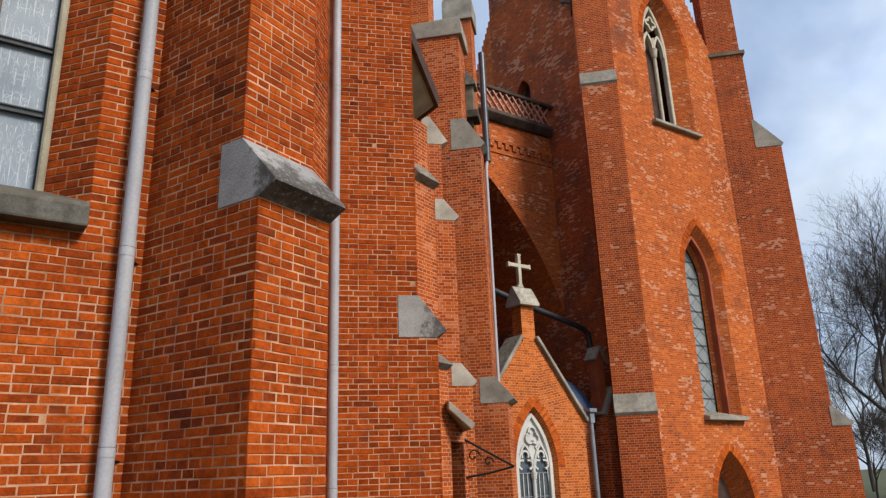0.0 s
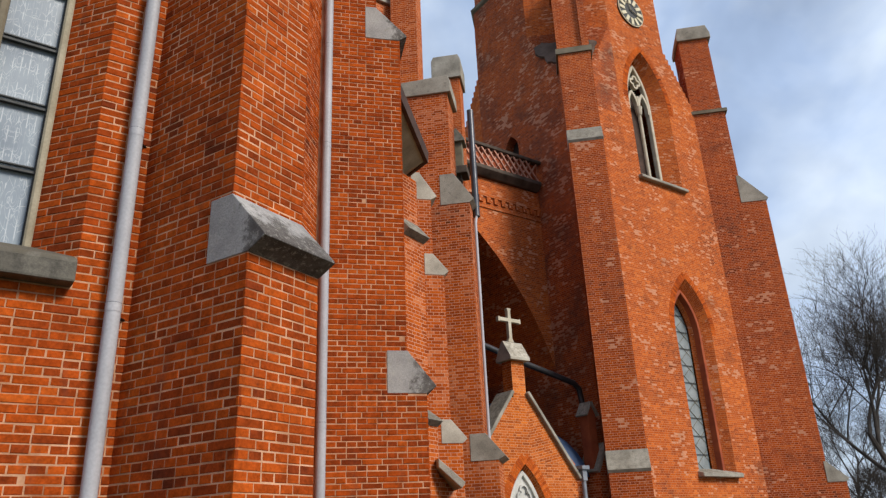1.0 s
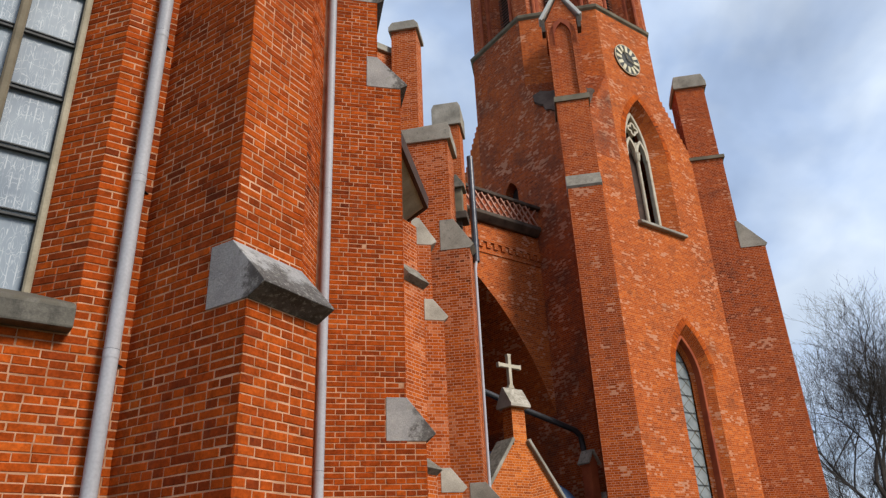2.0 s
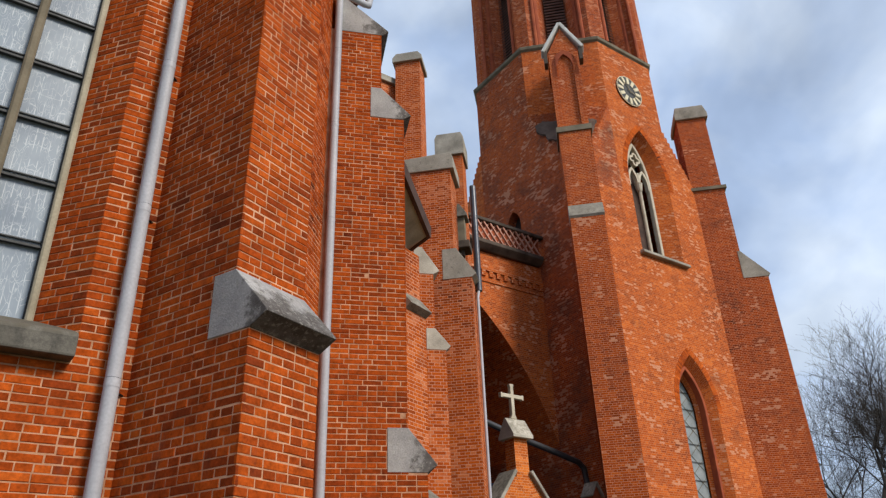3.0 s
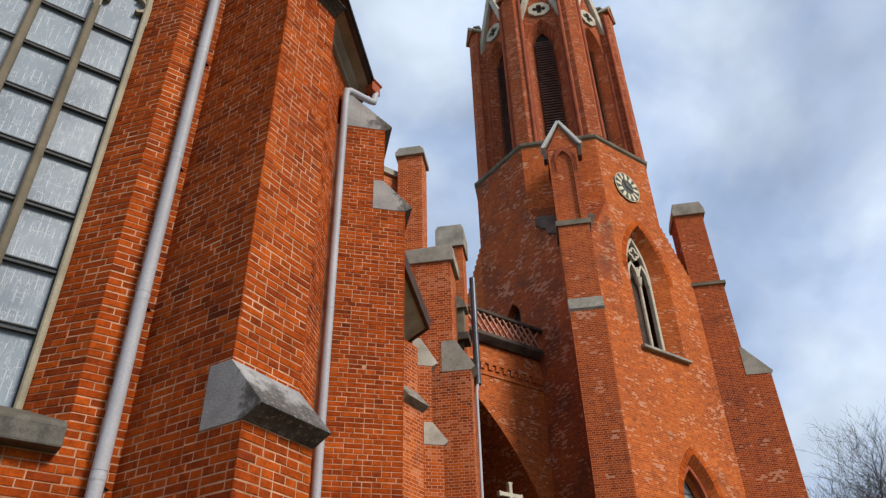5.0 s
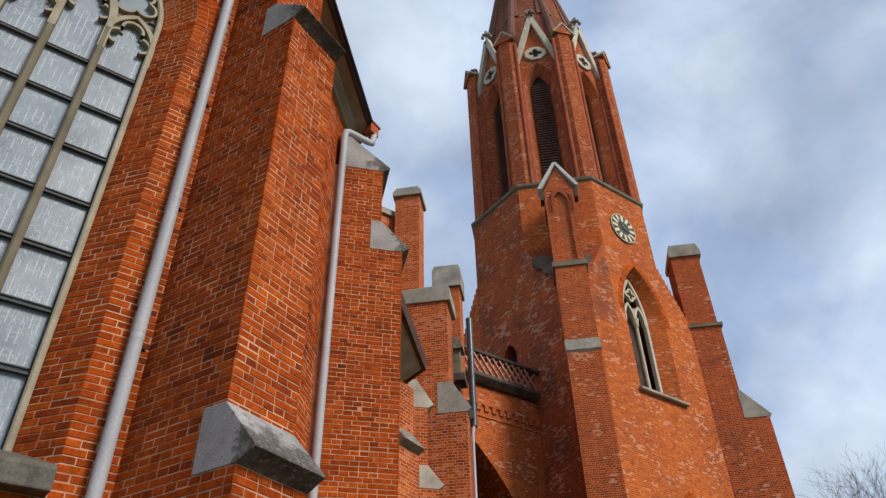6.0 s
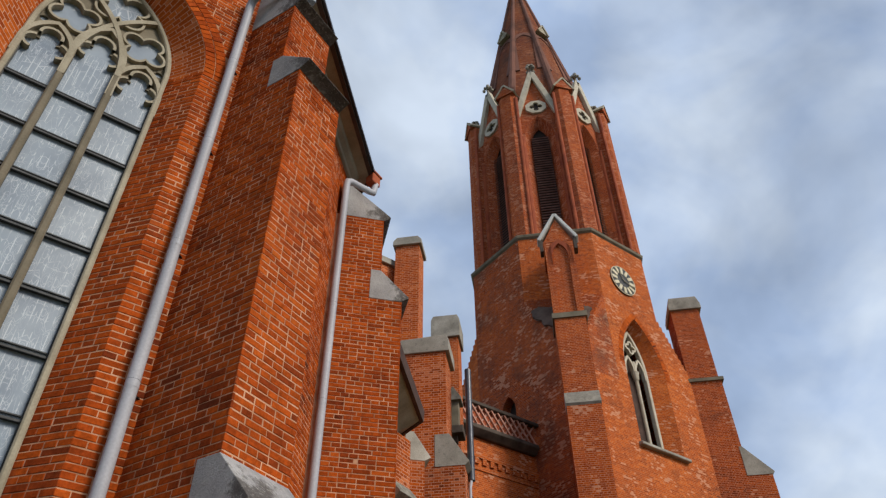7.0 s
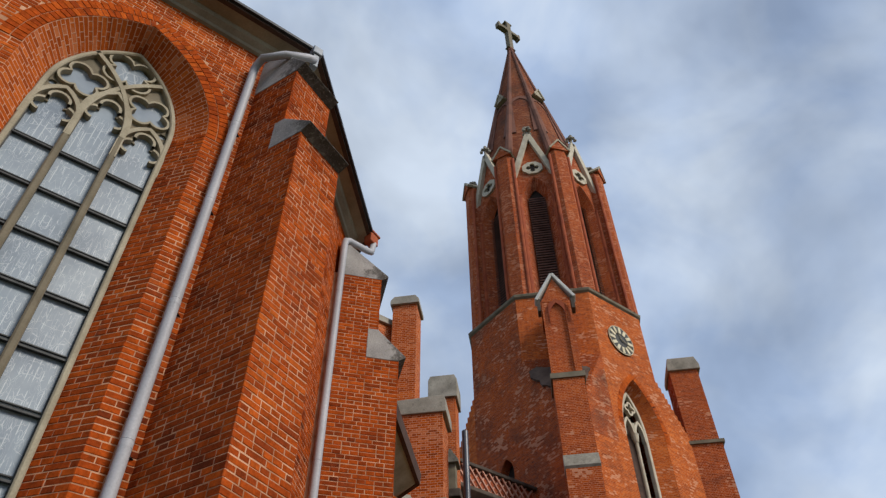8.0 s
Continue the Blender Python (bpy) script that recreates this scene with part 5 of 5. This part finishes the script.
# belfry: recessed faces with louvred lancets, corner piers, gables
belfry = empty("belfry", pose(TX + 0.06, TY - 0.06, 24.7), "octagonal brick belfry with louvred lancets and pale stone gables", "belfry")
BH = 3.56
SIDE = BH * math.tan(radians(22.5))
for k in range(8):
    fm = pose(0, 0, 0, 0, 0, 45 * k) @ pose(0, -BH, 0)
    bm = bmesh.new()
    outl = arch(0, 0.78, 0.0, 7.4, 1.7, 10)
    arched_face(bm, -SIDE, SIDE, 0, 9.3, outl)
    reveal(bm, outl, 0, arch(0, 0.47, 0.0, 7.3, 1.2, 10), 0.5)
    # gable above each face
    face(bm, [(-SIDE, 0, 9.3), (SIDE, 0, 9.3), (0, 0, 12.7)], [(-SIDE, 9.3), (SIDE, 9.3), (0, 12.7)])
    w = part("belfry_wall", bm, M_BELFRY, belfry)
    w.matrix_basis = fm
    for s in (-1, 1):
        bm = tube(bmesh.new(), [(s * 0.92, -0.02, 0), (s * 0.92, -0.02, 7.4)], 0.13, 8)
        part("shaft", bm, M_RED, w)
    for i in range(42):
        z = 0.25 + 0.18 * i
        bm = bar(bmesh.new(), (-0.47, 0.36, z), (0.47, 0.36, z), 0.15, 0.04, (0, -0.86, 0.50))
        # lighter colour here imitates lit louvre edges
        part("louvre", bm, M_LOUVRE, w)
    # added black board paints the darkness behind the louvres
    part("shade_board", block(bmesh.new(), -0.6, 0.6, 0.60, 0.64, 0, 8.7), M_DARK, w)
    for s in (-1, 1):
        bm = bar(bmesh.new(), (s * 0.02, -0.10, 12.85), (s * (SIDE - 0.32), -0.10, 8.9), 0.31, 0.26)
        part("gable_coping", rounded(bm, 0.02, 1), M_PALER, w, "pale stone gable coping")
    # eight-sided plate pierced by a quatrefoil
    bm = bmesh.new()
    rim, hole = [], []
    for j in range(32):
        t = 2 * math.pi * j / 32
        e = 0.56 / math.cos((t + math.pi / 8) % (math.pi / 4) - math.pi / 8)
        q = 0.16 + 0.20 * abs(math.cos(2 * t)) ** 0.6
        rim.append((e * math.cos(t), 9.78 + 0.92 * e * math.sin(t)))
        hole.append((q * math.cos(t), 9.78 + q * math.sin(t)))
    for j in range(32):
        i = (j + 1) % 32
        (ax, az), (bx, bz), (cx, cz), (dx, dz) = rim[j], rim[i], hole[i], hole[j]
        face(bm, [(ax, -0.12, az), (dx, -0.12, dz), (cx, -0.12, cz), (bx, -0.12, bz)][::-1])
        face(bm, [(ax, 0.0, az), (ax, -0.12, az), (bx, -0.12, bz), (bx, 0.0, bz)])
        face(bm, [(dx, -0.12, dz), (dx, 0.0, dz), (cx, 0.0, cz), (cx, -0.12, cz)])
    bmesh.ops.remove_doubles(bm, verts=bm.verts, dist=1e-4)
    bmesh.ops.recalc_face_normals(bm, faces=bm.faces)
    part("quatrefoil", bm, M_PALER, w, "pale stone plate with a quatrefoil opening")
    # dark disc on the solid wall paints the shade in the quatrefoil
    bm = tube(bmesh.new(), [(0, -0.012, 9.78), (0, 0.02, 9.78)], 0.42, 16)
    part("quatrefoil_shade", bm, M_DARK, w)
    bm = bmesh.new()
    tube(bm, [(0, -0.1, 12.7), (0, -0.1, 13.2)], 0.10, 8, 0.07)
    for a in range(4):
        c, s = math.cos(math.pi / 2 * a + 0.78), math.sin(math.pi / 2 * a + 0.78)
        for zz, rr in ((13.25, 0.24), (13.5, 0.16)):
            bmesh.ops.create_icosphere(bm, subdivisions=1, radius=0.12, matrix=Matrix.Translation((rr * c, -0.1 + rr * s, zz)))
    bmesh.ops.create_icosphere(bm, subdivisions=1, radius=0.14, matrix=Matrix.Translation((0, -0.1, 13.62)))
    part("finial", bm, M_STONE, w, "carved stone finial")
    # corner pier
    pm = pose(0, 0, 0, 0, 0, 45 * k + 22.5) @ pose(0, -BH / math.cos(radians(22.5)), 0)
    bm = bmesh.new()
    prism(bm, [(-0.52, 0.4), (-0.52, -0.18), (-0.3, -0.40), (0.3, -0.40), (0.52, -0.18), (0.52, 0.4)], 0, 10.7)
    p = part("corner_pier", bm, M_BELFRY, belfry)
    p.matrix_basis = pm
    bm = bmesh.new()
    pts = [(-0.56, 10.7), (0.56, 10.7), (0, 11.5)]
    profile(bm, pts, -0.48, 0.4)
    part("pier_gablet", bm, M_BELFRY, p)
    for s in (-1, 1):
        part("pier_coping", bar(bmesh.new(), (0, -0.05, 11.60), (s * 0.60, -0.05, 10.70), 0.95, 0.10, (s * 0.84, 0, 0.54)), M_PALE, p, "pale stone coping")
    for s in (-1, 1):
        part("roll", tube(bmesh.new(), [(s * 0.56, -0.2, 0), (s * 0.56, -0.2, 10.4)], 0.09, 8), M_RED, p)

# spire
spire = empty("spire", pose(TX + 0.06, TY - 0.06, 33.8), "slender octagonal red-brown spire with ribs and a stone cross", "spire")
SB, SHT = 3.40, 20.7
bm = bmesh.new()
rr = SB / math.cos(radians(22.5))
ring = [(rr * math.cos(radians(22.5 + 45 * k)), rr * math.sin(radians(22.5 + 45 * k))) for k in range(8)]
tip = 0.10
for k in range(8):
    a, b = ring[k], ring[(k + 1) % 8]
    w = math.dist(a, b)
    face(bm, [(*a, 0), (*b, 0), (b[0] * tip / 3, b[1] * tip / 3, SHT), (a[0] * tip / 3, a[1] * tip / 3, SHT)], [(k * 4, 0), (k * 4 + w, 0), (k * 4 + w / 2, SHT), (k * 4 + w / 2, SHT)])
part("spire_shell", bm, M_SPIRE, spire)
for k in range(8):
    a = ring[k]
    bm = tube(bmesh.new(), [(a[0], a[1], 0), (a[0] * 0.035, a[1] * 0.035, SHT)], 0.27, 8, 0.08)
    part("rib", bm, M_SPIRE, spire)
    t = radians(45 * k)
    q = 1 - 11.3 / SHT
    m = pose(0, 0, 0, 0, 0, 45 * k + 90)
    lean = math.degrees(math.atan(SB / SHT))
    bm = bmesh.new()
    sweep_flat(bm, arch(0, 0.72, -5.5, -1.2, 1.05, 8), 0.34, -0.11, 0.05)
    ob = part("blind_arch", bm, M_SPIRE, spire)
    ob.matrix_basis = m @ pose(0, -SB * q, 11.3, -lean)
    if k % 2 == 0:
        bm = bmesh.new()
        for s in (-1, 1):
            bar(bm, (0, -0.2, 0.62), (s * 0.46, -0.2, -0.28), 0.5, 0.12, (s * 0.85, 0, 0.5))
        profile(bm, [(-0.40, -0.25), (0.40, -0.25), (0, 0.5)], -0.38, 0.3)
        ob = part("lucarne", bm, M_PALE, spire, "pale stone lucarne")
        ob.matrix_basis = m @ pose(0, -SB * q, 11.6)
bm = bmesh.new()
tube(bm, [(0, 0, SHT - 0.3), (0, 0, SHT + 0.1), (0, 0, SHT + 0.2)], 0.30, 10, 0.16)
part("spire_collar", bm, M_SPIRE, spire)
bm = bmesh.new()
profile(bm, cross_outline(4.3, 1.15, 0.20, 2.95, 0.22, 1.85), -0.22, 0.22)
ob = part("cross", rounded(bm, 0.05, 2), M_OLIVE, spire, "brown weathered stone cross")
ob.matrix_basis = pose(0, 0, SHT)

# ---------------------------------------------------------------- bare trees
def bare_tree(x, y, height, seed, depth=6):
    rng = random.Random(seed)
    ob = empty("tree", pose(x, y, 0), "bare winter tree with many thin dark twigs beside the church", "tree", "bare trees")
    trunk, crown = bmesh.new(), bmesh.new()

    def grow(bm, p, d, length, r, level):
        n = 4 if level < 3 else 3
        pts = [p]
        q, dd = p.copy(), d.copy()
        for i in range(n):
            dd = (dd + Vector((rng.uniform(-1, 1), rng.uniform(-1, 1), rng.uniform(-0.5, 0.9))) * (0.13 + 0.035 * level)).normalized()
            q = q + dd * length / n
            pts.append(q.copy())
        tube(bm, pts, r, 7 if level < 2 else (4 if level < 4 else 3), r * 0.55, cap=False)
        if level >= depth:
            return
        kids = (5, 5, 5, 4, 4, 3)[level]
        for k in range(kids):
            f = rng.uniform(0.35, 1.0) if k else 1.0
            i = min(n - 1, int(f * n))
            base = pts[i].lerp(pts[i + 1], f * n - i) if i + 1 <= n else pts[-1]
            side = dd.orthogonal().normalized()
            side.rotate(Matrix.Rotation(rng.uniform(0, 6.28), 3, dd))
            nd = (dd * rng.uniform(0.6, 1.1) + side * rng.uniform(0.45, 0.95) + Vector((0, 0, 0.12))).normalized()
            grow(crown, base, nd, length * rng.uniform(0.58, 0.78), max(0.006, r * rng.uniform(0.38, 0.56)), level + 1)

    grow(trunk, Vector((0, 0, 0)), Vector((0, 0, 1)), height * 0.34, height * 0.012, 0)
    part("trunk", trunk, M_BARK, ob)
    part("crown", crown, M_BARK, ob)
    return ob


def place(az, d):
    """A point at a compass bearing (0 along the view at the start) and distance."""
    return d * math.cos(radians(az - 56)), d * math.cos(radians(az + 34))


bare_tree(*place(31.9, 42), 17.0, 3)
bare_tree(*place(36.5, 50), 19.0, 8)
bare_tree(*place(29.3, 62), 13.5, 12)
bare_tree(*place(33.5, 70), 13.0, 21)
for az, d, h, sd in ((29.4, 46, 5.5, 31), (30.8, 50, 6.5, 32), (32.2, 48, 5.0, 33), (33.8, 52, 7.0, 34), (35.2, 47, 6.0, 35)):
    bare_tree(*place(az, d), h, sd, 5)

# iron bracket by the chapel door
bk = empty("iron_bracket", basis((8.13, 11.232, 2.23), OUT_B) @ Matrix.Scale(1.05, 4), "wrought-iron bracket with scrolls fixed beside the dark doorway", "bracket")
part("stay", tube(bmesh.new(), [(-0.02, 0, 0.12), (0.86, 0, -0.36)], 0.020, 6), M_IRON, bk)
part("arm", tube(bmesh.new(), [(-0.02, 0, -0.52), (0.40, 0, -0.46), (0.86, 0, -0.36)], 0.020, 6), M_IRON, bk)
for cx, cz, r in ((0.14, -0.17, 0.13), (0.40, -0.27, 0.10)):
    pts = [(cx + r * (1 - 0.11 * k) * math.cos(k * 0.8), 0, cz + r * (1 - 0.11 * k) * math.sin(k * 0.8)) for k in range(9)]
    part("scroll", tube(bmesh.new(), pts, 0.016, 5), M_IRON, bk)

# ---------------------------------------------------------------- bricks of the near walls
skip_head = lambda u, z: inside_arch(u, z, WIN["cx"], WIN["hw"] + 0.27, 9.0, WIN["spring"], WIN["rise"] + 0.24)
edge = WIN["cx"] + WIN["hw"]
lay(wall_1, pose(0, 0, 0), -2.33, 1.72, 0.0, 3.62, None, lambda u, z: z > 1.9 and u > -0.4, 11, 290)
lay(wall_1, pose(0, 0, 0), 0.795, 1.72, 3.62, 3.80, None, None, 17)
lay(wall_1, pose(0, 0, 0), edge, 1.72, 3.80, 9.52, None, None, 14)
lay(wall_1, pose(0, 0, 0), -2.33, 2 * WIN["cx"] - edge, 3.62, 9.52, None, None, 15)
lay(wall_1, pose(0, 0, 0), -2.33, 1.72, 9.52, EAVE - 0.12, skip_head, None, 16)
# jamb of the window reveal
jw = basis((INNER["cx"] + INNER["hw"], 0.40), (WIN["hw"] - INNER["hw"], -0.40))
lay(wall_1, jw, 0.0, math.hypot(0.40, WIN["hw"] - INNER["hw"]) + 0.006, 3.9, 9.55, None, None, 12)
lay(wall_2, pose(0, 0, 0), 0.1, W2LEN, 0.0, EAVE - 0.12, None, None, 13)
HA, HB = 0.3825, 0.45
for k, (z0, z1, p) in enumerate(((0.0, 3.66, 1.15), (3.66, 9.13, 0.95), (9.13, 10.91, 0.59))):
    behind_stone = {0: lambda u, z: False, 1: lambda u, z: z < 4.18, 2: lambda u, z: z < 9.60}[k]
    lay(A, pose(0, -HA, 0), -0.19, p + 0.004, z0, z1, None, (lambda u, z: 2.2 < z and u > 0.3) if k == 0 else None, 20 + k, 150)
    lay(A, pose(p, 0, 0, 0, 0, 90), -HA - 0.004, HA + 0.004, z0, z1, behind_stone, (lambda u, z: 2.2 < z) if k == 0 else None, 30 + k, 150)
for k, (z0, z1, p) in enumerate(((0.0, 3.40, 1.27), (3.40, 8.88, 1.02), (8.88, 10.61, 0.655))):
    lay(B, pose(0, -HB, 0), 0.0, p + 0.004, z0, z1, None, (lambda u, z: z > 3.9) if k == 1 else None, 40 + k, 280)
    lay(B, pose(p, 0, 0, 0, 0, 90), -HB - 0.004, HB + 0.004, z0, z1, None, None, 50 + k)
